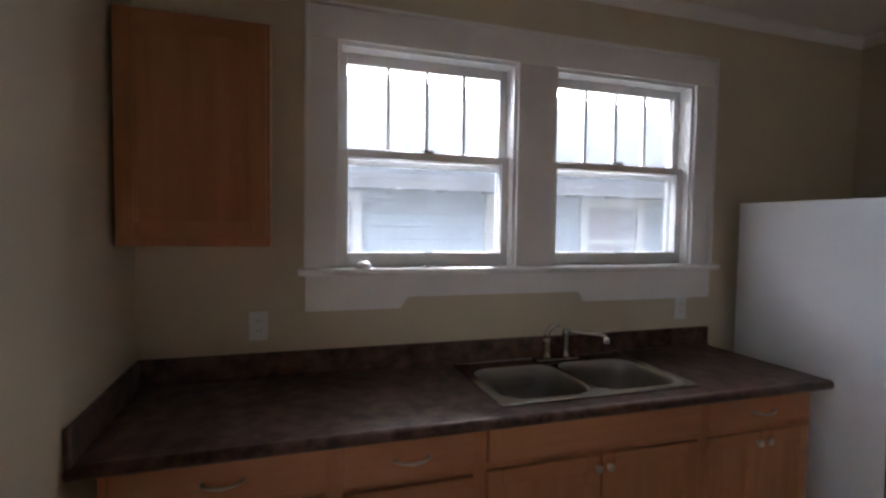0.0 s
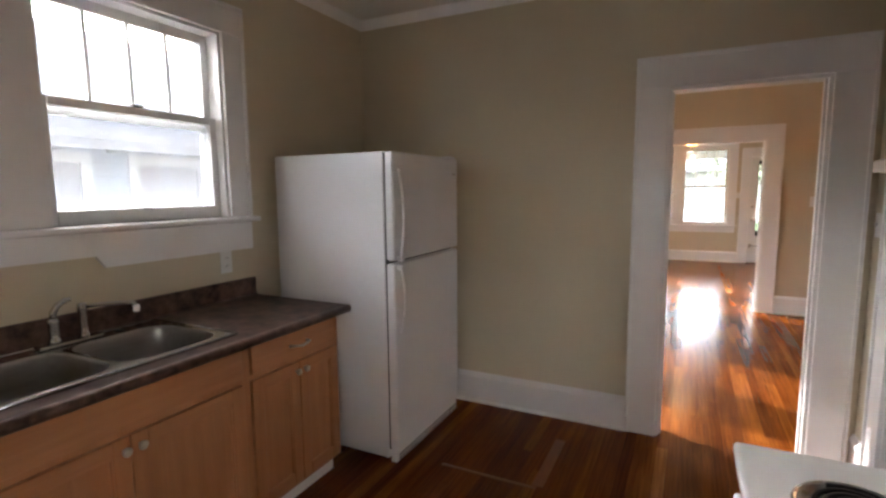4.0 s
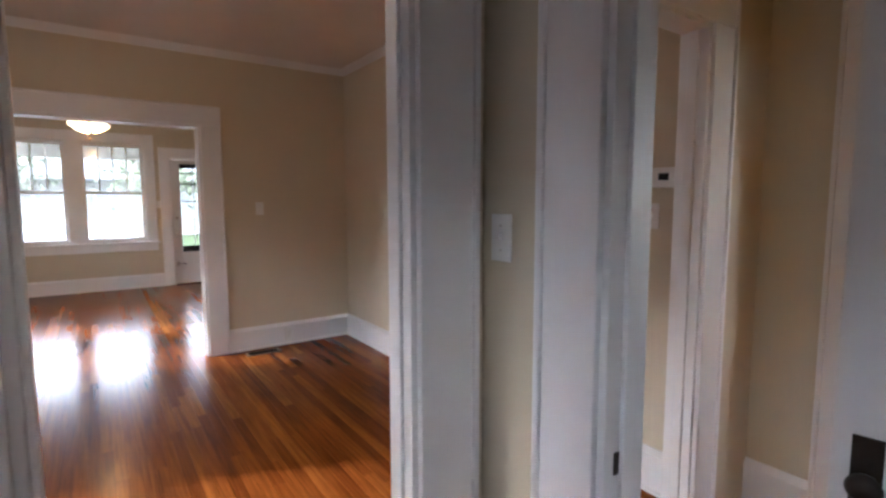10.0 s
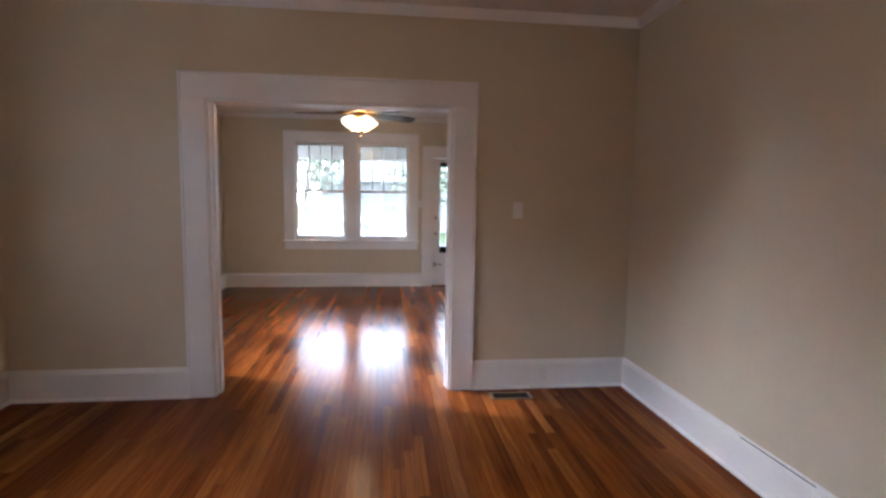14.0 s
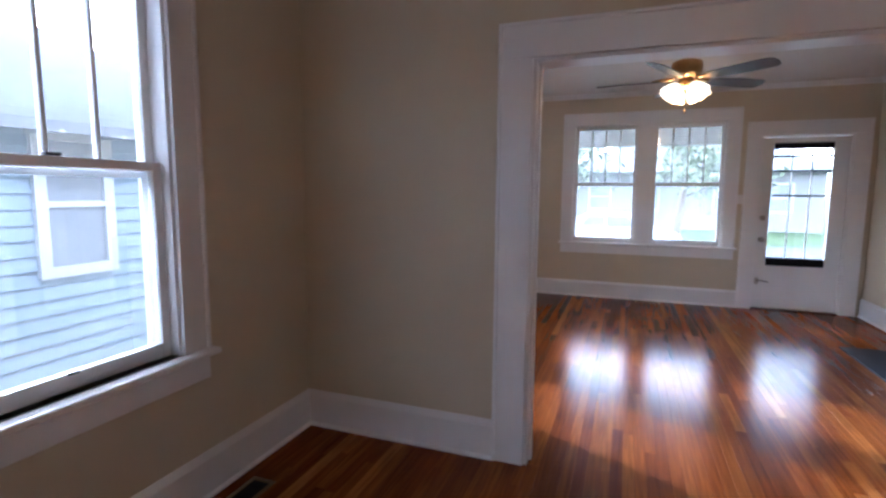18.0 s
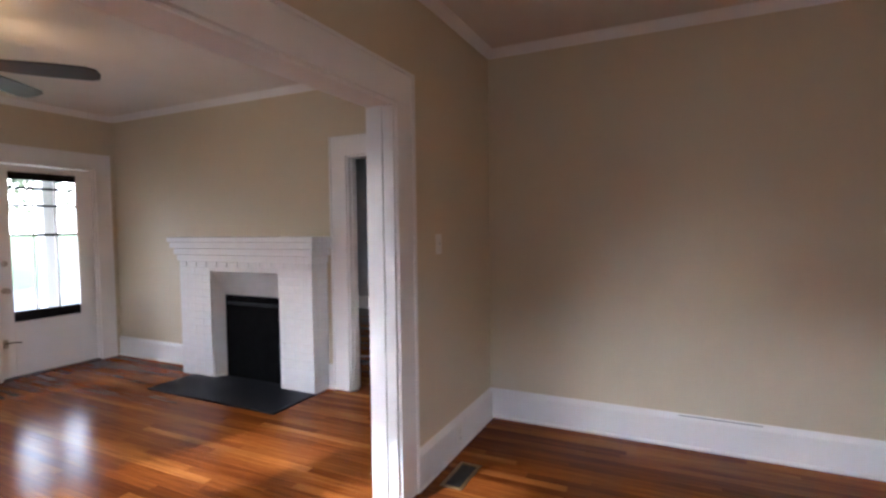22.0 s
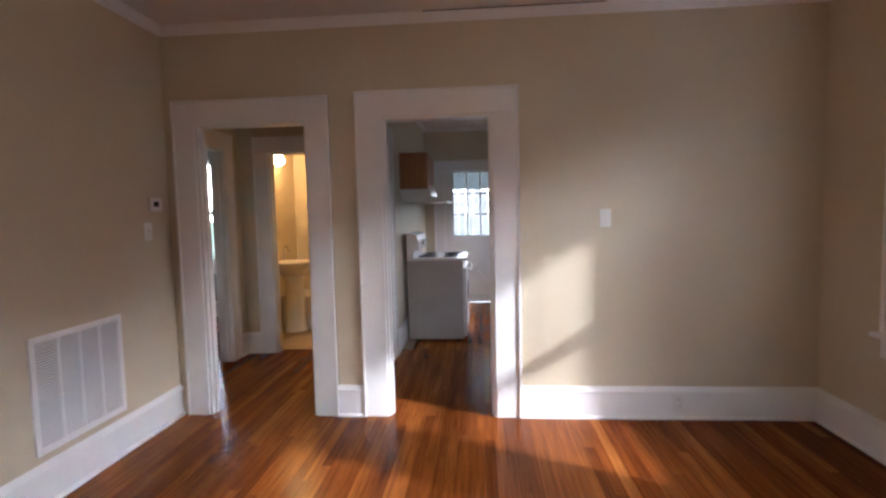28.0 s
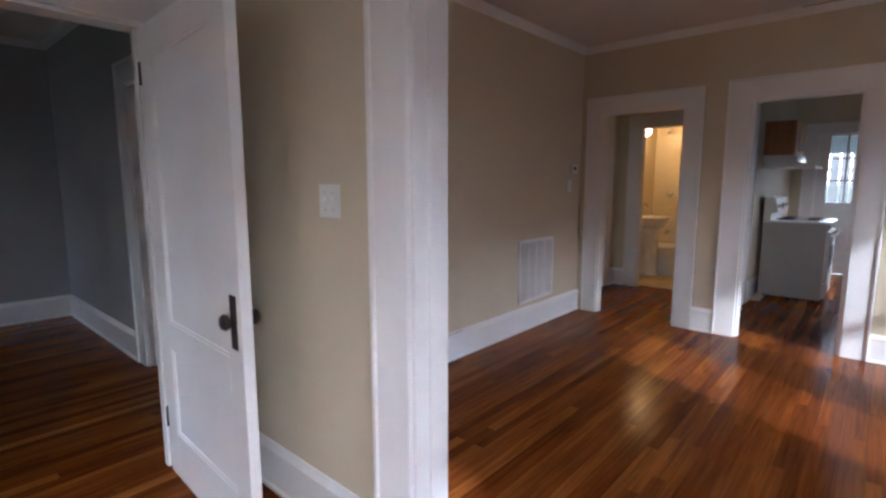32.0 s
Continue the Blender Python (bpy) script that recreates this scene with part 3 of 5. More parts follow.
        bm = bmesh.new()
        for y in (-0.022, 0.0):
            bm.faces.new([bm.verts.new((x, y, z)) for x, z in pts])
        vs = list(bm.verts)
        k = len(pts)
        for i in range(k):
            bm.faces.new((vs[i], vs[(i + 1) % k], vs[k + (i + 1) % k], vs[k + i]))
        bmesh.ops.recalc_face_normals(bm, faces=bm.faces[:])
    else:
        bm = soft_box(x0, -0.022, z0, x1, 0, z1, 0.003)
    part("apron", bm, M_TRIM, root)
    for a, b in units:
        t = 0.014
        part("frame", boxes((a, 0.0, sill - 0.02, a + t, OUT, head), (b - t, 0.0, sill - 0.02, b, OUT, head), (a + t, 0.0, head - t, b - t, OUT, head), (a + t, 0.0, sill - 0.02, b - t, OUT + 0.02, sill)), M_TRIM, root)
        s0, s1 = a + t, b - t
        for kind, z_lo, z_hi, y0, y1, bottom, top in (("lower_sash", sill, rail + 0.018, 0.045, 0.079, 0.062, 0.036), ("upper_sash", rail - 0.018, head - t, 0.083, 0.117, 0.036, 0.045)):
            st = 0.036
            sash = part(kind, soft_box(s0, y0, z_lo, s0 + st, y1, z_hi, 0.003), M_TRIM, root)
            part("stile", soft_box(s1 - st, y0, z_lo, s1, y1, z_hi, 0.003), M_TRIM, sash)
            part("rail", soft_box(s0 + st, y0, z_lo, s1 - st, y1, z_lo + bottom, 0.003), M_TRIM, sash)
            part("rail", soft_box(s0 + st, y0, z_hi - top, s1 - st, y1, z_hi, 0.003), M_TRIM, sash)
            g0, g1, h0, h1, yy = s0 + st, s1 - st, z_lo + bottom, z_hi - top, 0.5 * (y0 + y1)
            if kind == "upper_sash":
                for i in (1, 2, 3):
                    x = g0 + (g1 - g0) * i / 4
                    part("muntin", soft_box(x - 0.008, y0 + 0.004, h0, x + 0.008, y1 - 0.004, h1, 0.003), M_TRIM, sash)
            pane = part("pane", boxes((g0, yy - 0.002, h0, g1, yy + 0.002, h1)), glass or M_PANE_HAZY, sash)
            pane.visible_shadow = False
        part("sash_lock", soft_box(0.5 * (a + b) - 0.025, 0.048, rail + 0.018, 0.5 * (a + b) + 0.025, 0.082, rail + 0.032, 0.004), M_IRON, root, "dark metal sash lock")
        part("sash_lift", soft_box(0.5 * (a + b) - 0.02, 0.033, sill + 0.058, 0.5 * (a + b) + 0.02, 0.045, sill + 0.066, 0.003), M_IRON, root, "small dark sash lift")
        if screen:
            st = 0.030
            storm = part("storm_frame", soft_box(s0, 0.122, sill + 0.004, s0 + st, 0.140, head - t, 0.002), M_STORM, root, "white aluminium storm frame")
            part("storm_stile", soft_box(s1 - st, 0.122, sill + 0.004, s1, 0.140, head - t, 0.002), M_STORM, storm)
            for z in (sill + 0.004, rail - 0.045, head - t - 0.034):
                part("storm_rail", soft_box(s0 + st, 0.122, z, s1 - st, 0.140, z + 0.034, 0.002), M_STORM, storm)
            if screen == "storm":
                continue
            mesh_ = part("insect_screen", boxes((s0 + st, 0.130, sill + 0.038, s1 - st, 0.1312, rail - 0.045)), M_SCREEN, storm, "fine grey insect screen")
            mesh_.visible_shadow = False
    return root


window("window_kitchen", pose(0, N_Y, 0), K_UNITS, 1.345, 2.285, 1.838, "white painted double-hung kitchen windows above the sink", apron=0.15, shaped=True, screen=True)
window("window_dining", pose(0, N_Y, 0), D_UNITS, 0.70, 2.285, 1.495, "white painted double-hung dining room windows", apron=0.11, screen="storm")
window("window_living", pose(L_E, 0, 0, 0, 0, -90), L_UNITS, 0.745, 2.285, 1.515, "white painted double-hung front windows", apron=0.12, w=0.14, glass=M_PANE_FRONT)
# side windows out of view, added to bring daylight into the living room
window("window_living_unseen", pose(0, N_Y, 0), S_UNITS, 0.70, 2.285, 1.495, "white painted double-hung side windows, unseen, added to light the living room", apron=0.11)
# unseen window, added so that the front bedroom gets some light
window("window_front_bedroom_unseen", pose(L_E, 0, 0, 0, 0, -90), ((3.6, 4.6),), 0.72, 2.285, 1.5, "white painted front bedroom window, unseen, added for light", apron=0.12)
# south window never in view, added to brighten the back bedroom
window("window_bedroom_unseen", pose(0, -5.75, 0, 0, 0, 180), ((-2.1, -1.2),), 0.72, 2.2, 1.45, "white painted bedroom window facing the back yard, unseen, added for light", apron=0.12)
window("window_bedroom", pose(0.35, 0, 0, 0, 0, 90), ((-4.10, -3.22),), 0.76, 2.2, 1.48, "white painted bedroom window", apron=0.12, screen=True)


# ---- kitchen ----
FRONT = 1.735
BAR_PULL = [(-0.055, 0.0, 0.0), (-0.050, -0.022, 0.003), (-0.030, -0.030, 0.0), (0.0, -0.027, -0.006), (0.030, -0.030, 0.0), (0.050, -0.022, 0.003), (0.055, 0.0, 0.0)]


def pull(parent, x, y, z):
    part("pull", tube([(x + a, y + b, z + c) for a, b, c in BAR_PULL], [0.007, 0.004, 0.005, 0.006, 0.005, 0.004, 0.007], 8), M_NICKEL, parent, "arched brushed nickel drawer pull")


def knob(parent, x, y, z, mat=None, way=-1, r=0.015):
    part("knob", lathe([(0.004, 0.0), (0.006, way * 0.004), (0.005, way * 0.012), (r, way * 0.018), (r * 1.05, way * 0.024), (r * 0.7, way * 0.030), (0.001, way * 0.031)], 16, (x, y, z), "y"), mat or M_NICKEL, parent, "round metal knob")


def panel_door(parent, x0, x1, z0, z1, y, name="door"):
    """A framed cabinet door with a flat recessed panel."""
    w = 0.055
    d = part(name, soft_box(x0 + w - 0.002, y + 0.011, z0 + w - 0.002, x1 - w + 0.002, y + 0.0185, z1 - w + 0.002, 0.002), M_MAPLE, parent)
    for a, b in ((x0, x0 + w), (x1 - w, x1)):
        part("stile", soft_box(a, y, z0, b, y + 0.019, z1, 0.004), M_MAPLE, d)
    for a, b in ((z0, z0 + w), (z1 - w, z1)):
        part("rail", soft_box(x0 + w, y, a, x1 - w, y + 0.019, b, 0.004), M_MAPLE_X, d)
    bead = 0.008
    for a, b in ((x0 + w, x0 + w + bead), (x1 - w - bead, x1 - w)):
        part("bead", soft_box(a, y + 0.004, z0 + w, b, y + 0.019, z1 - w, 0.003), M_MAPLE, d)
    return d


def drawer_front(parent, x0, x1, z0, z1, y):
    return part("drawer_front", soft_box(x0, y, z0, x1, y + 0.019, z1, 0.005), M_MAPLE_X, parent)


def base_cabinet(x0, x1, kind, label):
    c = thing("base_cabinet", x0, FRONT, 0, label, "cabinet", "kitchen base cabinets")
    w = x1 - x0
    part("body", boxes((0, 0.037, 0.10, 0.018, 0.60, 0.865), (w - 0.018, 0.037, 0.10, w, 0.60, 0.865), (0.018, 0.037, 0.10, w - 0.018, 0.60, 0.118), (0.018, 0.585, 0.118, w - 0.018, 0.60, 0.865)), M_MAPLE, c)
    part("face_frame", boxes((0, 0.0195, 0.10, 0.034, 0.0365, 0.865), (w - 0.034, 0.0195, 0.10, w, 0.0365, 0.865), (0.034, 0.0195, 0.835, w - 0.034, 0.0365, 0.865), (0.034, 0.0195, 0.690, w - 0.034, 0.0365, 0.735), (0.034, 0.0195, 0.10, w - 0.034, 0.0365, 0.14)), M_MAPLE, c)
    part("toe_kick", soft_box(0, 0.075, 0.0, w, 0.09, 0.10, 0.002), M_TRIM, c, "white painted toe board")
    g = 0.024
    if kind == "drawers":
        for z0, z1 in ((0.712, 0.850), (0.520, 0.690), (0.330, 0.500), (0.135, 0.310)):
            d = drawer_front(c, g, w - g, z0, z1, 0)
            pull(c, w / 2, 0.0, 0.5 * (z0 + z1))
    else:
        drawer_front(c, g, w - g, 0.725, 0.850, 0)
        if kind == "drawer_doors":
            pull(c, w / 2, 0.0, 0.785)
        if kind == "drawer_door":
            pull(c, w / 2, 0.0, 0.785)
            panel_door(c, g, w - g, 0.125, 0.700, 0)
            knob(c, w - 0.05, 0.0, 0.655)
        else:
            panel_door(c, g, w / 2 - 0.002, 0.125, 0.700, 0)
            panel_door(c, w / 2 + 0.002, w - g, 0.125, 0.700, 0)
            knob(c, w / 2 - 0.026, 0.0, 0.660)
            knob(c, w / 2 + 0.026, 0.0, 0.660)
    return c


base_cabinet(-0.130, 0.500, "drawer_door", "maple base cabinet with one wide drawer beside the wall")
base_cabinet(0.500, 0.985, "drawers", "maple base cabinet with a stack of drawers")
base_cabinet(0.985, 1.938, "false_front", "maple sink cabinet with two doors and nickel knobs")
base_cabinet(1.938, 2.535, "drawer_doors", "maple base cabinet with a drawer beside the fridge")

# worktop with an opening for the sink
TX0, TX1, TY0, TY1, TZ = K_W + 0.004, 2.550, 1.676, N_Y - 0.004, 0.905
SX0, SX1, SY0, SY1 = 1.085, 1.915, 1.780, 2.278
top = thing("countertop", TX0, TY0, 0.865, "dark brown mottled laminate countertop with rolled front edge", "countertop")
cx, cy = TX1 - TX0, TY1 - TY0
a0, a1, b0, b1 = SX0 - TX0, SX1 - TX0, SY0 - TY0, SY1 - TY0
bm = bmesh.new()
rim4 = lambda x0, y0, x1, y1, z: [bm.verts.new(p) for p in ((x0, y0, z), (x1, y0, z), (x1, y1, z), (x0, y1, z))]
rings = [rim4(0.012, 0.012, cx - 0.012, cy - 0.02, 0.003), rim4(0.012, 0.012, cx - 0.012, cy - 0.02, 0.040), rim4(a0, b0, a1, b1, 0.040), rim4(a0, b0, a1, b1, 0.003)]
for p, q in zip(rings, rings[1:] + rings[:1]):
    for i in range(4):
        bm.faces.new((p[i], p[(i + 1) % 4], q[(i + 1) % 4], q[i]))
bmesh.ops.recalc_face_normals(bm, faces=bm.faces[:])
part("slab", bm, M_COUNTER, top)
part("front_edge", tube([(0.0, 0.014, 0.0205), (cx, 0.014, 0.0205)], 0.0205, 14), M_COUNTER, top)
part("end_edge", soft_box(cx - 0.0125, 0.012, 0.002, cx, cy - 0.02, 0.0405, 0.006), M_COUNTER, top)
part("backsplash", soft_box(0, cy - 0.02, 0.0, cx, cy, 0.140, 0.007, 3), M_COUNTER, top)
part("side_splash", soft_box(-0.002, 0.0, 0.0, 0.018, cy - 0.02, 0.140, 0.007, 3), M_COUNTER, top)
part("cove", tube([(0.02, cy - 0.018, 0.040), (cx, cy - 0.018, 0.040)], 0.008, 8), M_COUNTER, top)

# sink
sink = thing("sink", SX0, SY0, TZ, "stainless steel double bowl sink set in the countertop", "sink")
sw, sd = SX1 - SX0, SY1 - SY0


def rounded(x0, y0, x1, y1, r, z, n=5):
    pts = []
    for cxx, cyy, a in ((x1 - r, y1 - r, 0), (x0 + r, y1 - r, 90), (x0 + r, y0 + r, 180), (x1 - r, y0 + r, 270)):
        for i in range(n + 1):
            k = radians(a + 90 * i / n)
            pts.append((cxx + r * math.cos(k), cyy + r * math.sin(k), z))
    return pts


def loops(rings, cap=True):
    bm = bmesh.new()
    rows = [[bm.verts.new(p) for p in ring] for ring in rings]
    k = len(rows[0])
    for a, b in zip(rows, rows[1:]):
        for i in range(k):
            bm.faces.new((a[i], a[(i + 1) % k], b[(i + 1) % k], b[i]))
    if cap:
        bm.faces.new(rows[-1])
    bmesh.ops.recalc_face_normals(bm, faces=bm.faces[:])
    for f in bm.faces:
        f.smooth = True
    return bm


y_hi = sd - 0.085
for x0, x1, o0, o1 in ((0.026, sw / 2 - 0.013, -0.012, sw / 2), (sw / 2 + 0.013, sw - 0.026, sw / 2, sw + 0.012)):
    y0 = 0.026
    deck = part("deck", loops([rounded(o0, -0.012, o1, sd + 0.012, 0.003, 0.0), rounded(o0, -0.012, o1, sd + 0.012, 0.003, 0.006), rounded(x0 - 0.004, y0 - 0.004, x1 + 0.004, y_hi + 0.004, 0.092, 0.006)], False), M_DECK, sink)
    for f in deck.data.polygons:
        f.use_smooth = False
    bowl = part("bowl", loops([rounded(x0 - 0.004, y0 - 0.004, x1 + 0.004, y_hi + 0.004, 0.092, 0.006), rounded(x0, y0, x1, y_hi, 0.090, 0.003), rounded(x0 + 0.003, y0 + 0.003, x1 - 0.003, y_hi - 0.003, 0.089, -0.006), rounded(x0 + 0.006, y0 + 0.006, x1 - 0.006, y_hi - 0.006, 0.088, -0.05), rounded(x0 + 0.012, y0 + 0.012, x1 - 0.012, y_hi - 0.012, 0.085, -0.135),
                               rounded(x0 + 0.020, y0 + 0.020, x1 - 0.020, y_hi - 0.020, 0.078, -0.155), rounded(x0 + 0.034, y0 + 0.034, x1 - 0.034, y_hi - 0.034, 0.065, -0.168), rounded(x0 + 0.060, y0 + 0.060, x1 - 0.060, y_hi - 0.060, 0.050, -0.174), rounded(x0 + 0.13, y0 + 0.13, x1 - 0.13, y_hi - 0.13, 0.03, -0.175)]), M_STEEL_SHADED, sink)
    part("drain", lathe([(0.045, 0.0), (0.045, 0.004), (0.030, 0.005), (0.012, 0.001), (0.001, 0.001)], 18, (0.5 * (x0 + x1), 0.5 * (y0 + y_hi), -0.173)), M_CHROME, bowl)
part("hole_cover", lathe([(0.018, 0.0065), (0.016, 0.009), (0.001, 0.010)], 16, (0.66, sd - 0.035, 0)), M_BLACK, sink)
for a, b in (((-0.012, -0.012), (sw + 0.012, -0.012)), ((sw + 0.012, -0.012), (sw + 0.012, sd + 0.012)), ((sw + 0.012, sd + 0.012), (-0.012, sd + 0.012)), ((-0.012, sd + 0.012), (-0.012, -0.012))):
    part("rim", tube([(*a, 0.004), (*b, 0.004)], 0.0055, 8), M_CHROME, sink)
fau = thing("faucet", 1.512, 2.240, TZ + 0.007, "chrome kitchen faucet with curved lever and swivel spout", "faucet")
part("base_plate", soft_box(-0.06, -0.026, 0, 0.16, 0.026, 0.012, 0.006), M_CHROME, fau)
part("body", lathe([(0.024, 0.010), (0.021, 0.022), (0.017, 0.035), (0.018, 0.085), (0.020, 0.09), (0.017, 0.10), (0.008, 0.108), (0.001, 0.11)], 20), M_CHROME, fau)
part("lever", tube([(0, 0, 0.10), (0.003, 0.002, 0.125), (0.014, -0.008, 0.152), (0.036, -0.022, 0.170), (0.050, -0.03, 0.172)], [0.012, 0.013, 0.011, 0.009, 0.008], 10), M_CHROME, fau)
post = part("spout_post", lathe([(0.022, 0.010), (0.018, 0.02), (0.014, 0.035), (0.014, 0.11), (0.018, 0.118), (0.018, 0.138), (0.010, 0.146), (0.001, 0.147)], 18, (0.10, 0, 0)), M_CHROME, fau)
part("spout", tube([(0.10, 0.0, 0.128), (0.13, -0.035, 0.133), (0.19, -0.105, 0.136), (0.215, -0.135, 0.134), (0.222, -0.142, 0.118)], [0.009, 0.008, 0.008, 0.009, 0.010], 12), M_CHROME, post)
part("aerator", lathe([(0.011, 0.0), (0.012, 0.022), (0.009, 0.026)], 14, (0.222, -0.142, 0.100)), M_PLASTIC, post, "pale spout tip")

# wall cabinet beside the window
uc = thing("wall_cabinet", -0.168, 2.045, 1.447, "maple wall cabinet with one recessed panel door", "cabinet")
part("body", soft_box(0, 0.020, 0, 0.474, 0.298, 0.765, 0.002), M_MAPLE, uc)
panel_door(uc, 0.006, 0.462, 0.030, 0.750, 0)

# wall cabinet over the hood
uc2 = thing("wall_cabinet", 1.025, -0.356, 1.655, "maple wall cabinet with two doors above the range hood", "cabinet")
part("body", soft_box(0, -0.298, 0, 0.76, -0.020, 0.380, 0.002), M_MAPLE, uc2)
for a, b in ((0.004, 0.376), (0.384, 0.756)):
    w = 0.05
    d = part("door", soft_box(a + w, -0.014, 0.006 + w, b - w, -0.004, 0.374 - w, 0.002), M_MAPLE, uc2)
    for p, q in ((a, a + w), (b - w, b)):
        part("stile", soft_box(p, -0.019, 0.006, q, 0.0, 0.374, 0.004), M_MAPLE, d)
    for p, q in ((0.006, 0.006 + w), (0.374 - w, 0.374)):
        part("rail", soft_box(a + w, -0.019, p, b - w, 0.0, q, 0.004), M_MAPLE_X, d)
knob(uc2, 0.35, 0.0, 0.06, way=1)
knob(uc2, 0.41, 0.0, 0.06, way=1)

hood = thing("range_hood", 1.025, -0.651, 1.500, "white enamel range hood under the wall cabinet", "range hood")
part("canopy", profile([(0.0, 0.06), (0.0, 0.152), (0.315, 0.152), (0.325, 0.08), (0.495, 0.022), (0.495, 0.0), (0.470, 0.0), (0.470, 0.012), (0.02, 0.012), (0.02, 0.06)], "x", 0.76), M_ENAMEL, hood)
part("filter", soft_box(0.1, 0.1, 0.004, 0.66, 0.40, 0.012, 0.002), M_NICKEL, hood)
part("control_plate", soft_box(0.56, 0.318, 0.095, 0.70, 0.326, 0.135, 0.003), M_PLASTIC, hood)
for x in (0.60, 0.66):
    part("rocker", soft_box(x - 0.012, 0.324, 0.105, x + 0.012, 0.332, 0.125, 0.003), M_PLASTIC, hood)
part("light_lens", soft_box(0.62, 0.41, 0.0, 0.72, 0.46, 0.010, 0.003), M_PLASTIC, hood)

# refrigerator
fr = thing("refrigerator", 2.700, 1.560, 0.0, "white top-freezer refrigerator standing in the corner", "refrigerator")
FW, FH = 0.780, 1.675
part("cabinet", soft_box(0, 0.0, 0.030, FW, 0.735, FH, 0.006), M_FRIDGE, fr)
for nm, z0, z1 in (("freezer_door", 1.114, FH), ("fridge_door", 0.085, 1.100)):
    d = part(nm, soft_box(0.001, -0.058, z0, FW - 0.001, -0.007, z1, 0.012, 4), M_FRIDGE, fr)
    # gasket coloured dark to stand for the shade in the door gap
    part("shaded_gasket", soft_box(0.008, -0.009, z0 - 0.006, FW - 0.008, 0.001, z1 + 0.003 if z1 < FH else z1 - 0.01, 0.002), M_DARK, d)
    lo_z, hi_z, far = (1.115, 1.585, 1.14) if nm == "freezer_door" else (0.730, 1.092, 1.06)
    bm = bmesh.new()
    strip = []
    for i in range(13):
        k = i / 12
        z = hi_z + (lo_z - hi_z) * k if nm == "freezer_door" else lo_z + (hi_z - lo_z) * k
        out = 0.004 + 0.046 * math.sin(math.pi * min(1.0, 0.08 + 0.80 * k)) ** 0.8
        half = 0.010 + 0.006 * k
        strip.append([bm.verts.new((0.040 + sx * half, -0.056 - oy, z)) for sx, oy in ((-1, out - 0.006), (-0.6, out), (0.6, out), (1, out - 0.006), (0.7, max(0.0, out - 0.012)), (-0.7, max(0.0, out - 0.012)))])
    for p, q in zip(strip, strip[1:]):
        for i in range(6):
            f = bm.faces.new((p[i], p[(i + 1) % 6], q[(i + 1) % 6], q[i]))
            f.smooth = True
    bm.faces.new(strip[0])
    bm.faces.new(strip[-1])
    bmesh.ops.recalc_face_normals(bm, faces=bm.faces[:])
    part("handle", bm, M_FRIDGE, d, "white bowed strap handle")
    a, b = (1.112, 1.140) if nm == "freezer_door" else (1.066, 1.094)
    part("handle_mount", soft_box(0.024, -0.088, a, 0.057, -0.055, b, 0.006), M_FRIDGE, d)
part("grille", soft_box(0.008, -0.045, 0.010, FW - 0.008, -0.008, 0.078, 0.004), M_FRIDGE, fr)
for i in range(24):
    x = 0.035 + i * 0.0305
    part("grille_slot", boxes((x, -0.0485, 0.020, x + 0.018, -0.044, 0.030)), M_DARK, fr)
    part("grille_slot", boxes((x, -0.0485, 0.040, x + 0.018, -0.044, 0.050)), M_DARK, fr)
part("badge", soft_box(FW - 0.075, -0.0605, FH - 0.105, FW - 0.035, -0.057, FH - 0.094, 0.001), M_NICKEL, fr, "small dark maker's badge")
part("hinge_cover", soft_box(FW - 0.10, -0.05, FH, FW - 0.02, 0.05, FH + 0.012, 0.004), M_FRIDGE, fr)

# stove
st = thing("stove", 1.03, -0.60, 0.0, "white electric coil stove against the wall", "stove")
# body has a greyer, darker tone than the cooktop and oven door
part("body", soft_box(0, 0.0, 0.03, 0.755, 0.60, 0.885, 0.004), M_STOVE_SIDE, st, "stove body in a greyer tone than its cooktop and door")
part("cooktop", soft_box(-0.004, 0.05, 0.885, 0.759, 0.645, 0.912, 0.010, 3), M_ENAMEL, st)
part("back_guard", profile([(0.0, 0.88), (0.075, 0.88), (0.075, 0.985), (0.14, 1.0), (0.11, 1.155), (0.07, 1.175), (0.0, 1.175)], "x", 0.755), M_ENAMEL, st)
part("oven_door", soft_box(0.012, 0.598, 0.235, 0.743, 0.640, 0.800, 0.008), M_ENAMEL, st)
part("oven_window", soft_box(0.16, 0.638, 0.38, 0.595, 0.643, 0.62, 0.004), M_BLACK, st)
part("drawer", soft_box(0.012, 0.598, 0.055, 0.743, 0.632, 0.220, 0.008), M_ENAMEL, st)
part("oven_handle", tube([(0.10, 0.638, 0.765), (0.10, 0.680, 0.768), (0.655, 0.680, 0.768), (0.655, 0.638, 0.765)], 0.012, 10), M_ENAMEL, st)
part("clock_panel", soft_box(0.30, 0.126, 1.035, 0.46, 0.136, 1.10, 0.003), M_BLACK, st)
for x in (0.06, 0.15, 0.24, 0.52, 0.61, 0.70):
    k = part("dial", lathe([(0.026, 0.122), (0.026, 0.132), (0.020, 0.148), (0.001, 0.150)], 18, (x, 0, 1.075), "y"), M_ENAMEL, st)
    part("pointer", soft_box(x - 0.003, 0.149, 1.060, x + 0.003, 0.153, 1.094, 0.001), M_BLACK, k)
for x, y, r in ((0.20, 0.20, 0.078), (0.55, 0.20, 0.098), (0.20, 0.47, 0.098), (0.55, 0.47, 0.078)):
    b = part("drip_pan", lathe([(r + 0.022, 0.912), (r + 0.020, 0.917), (r + 0.008, 0.915), (r * 0.5, 0.900), (0.001, 0.900)], 28, (x, y, 0)), M_CHROME, st, "chrome drip pan")
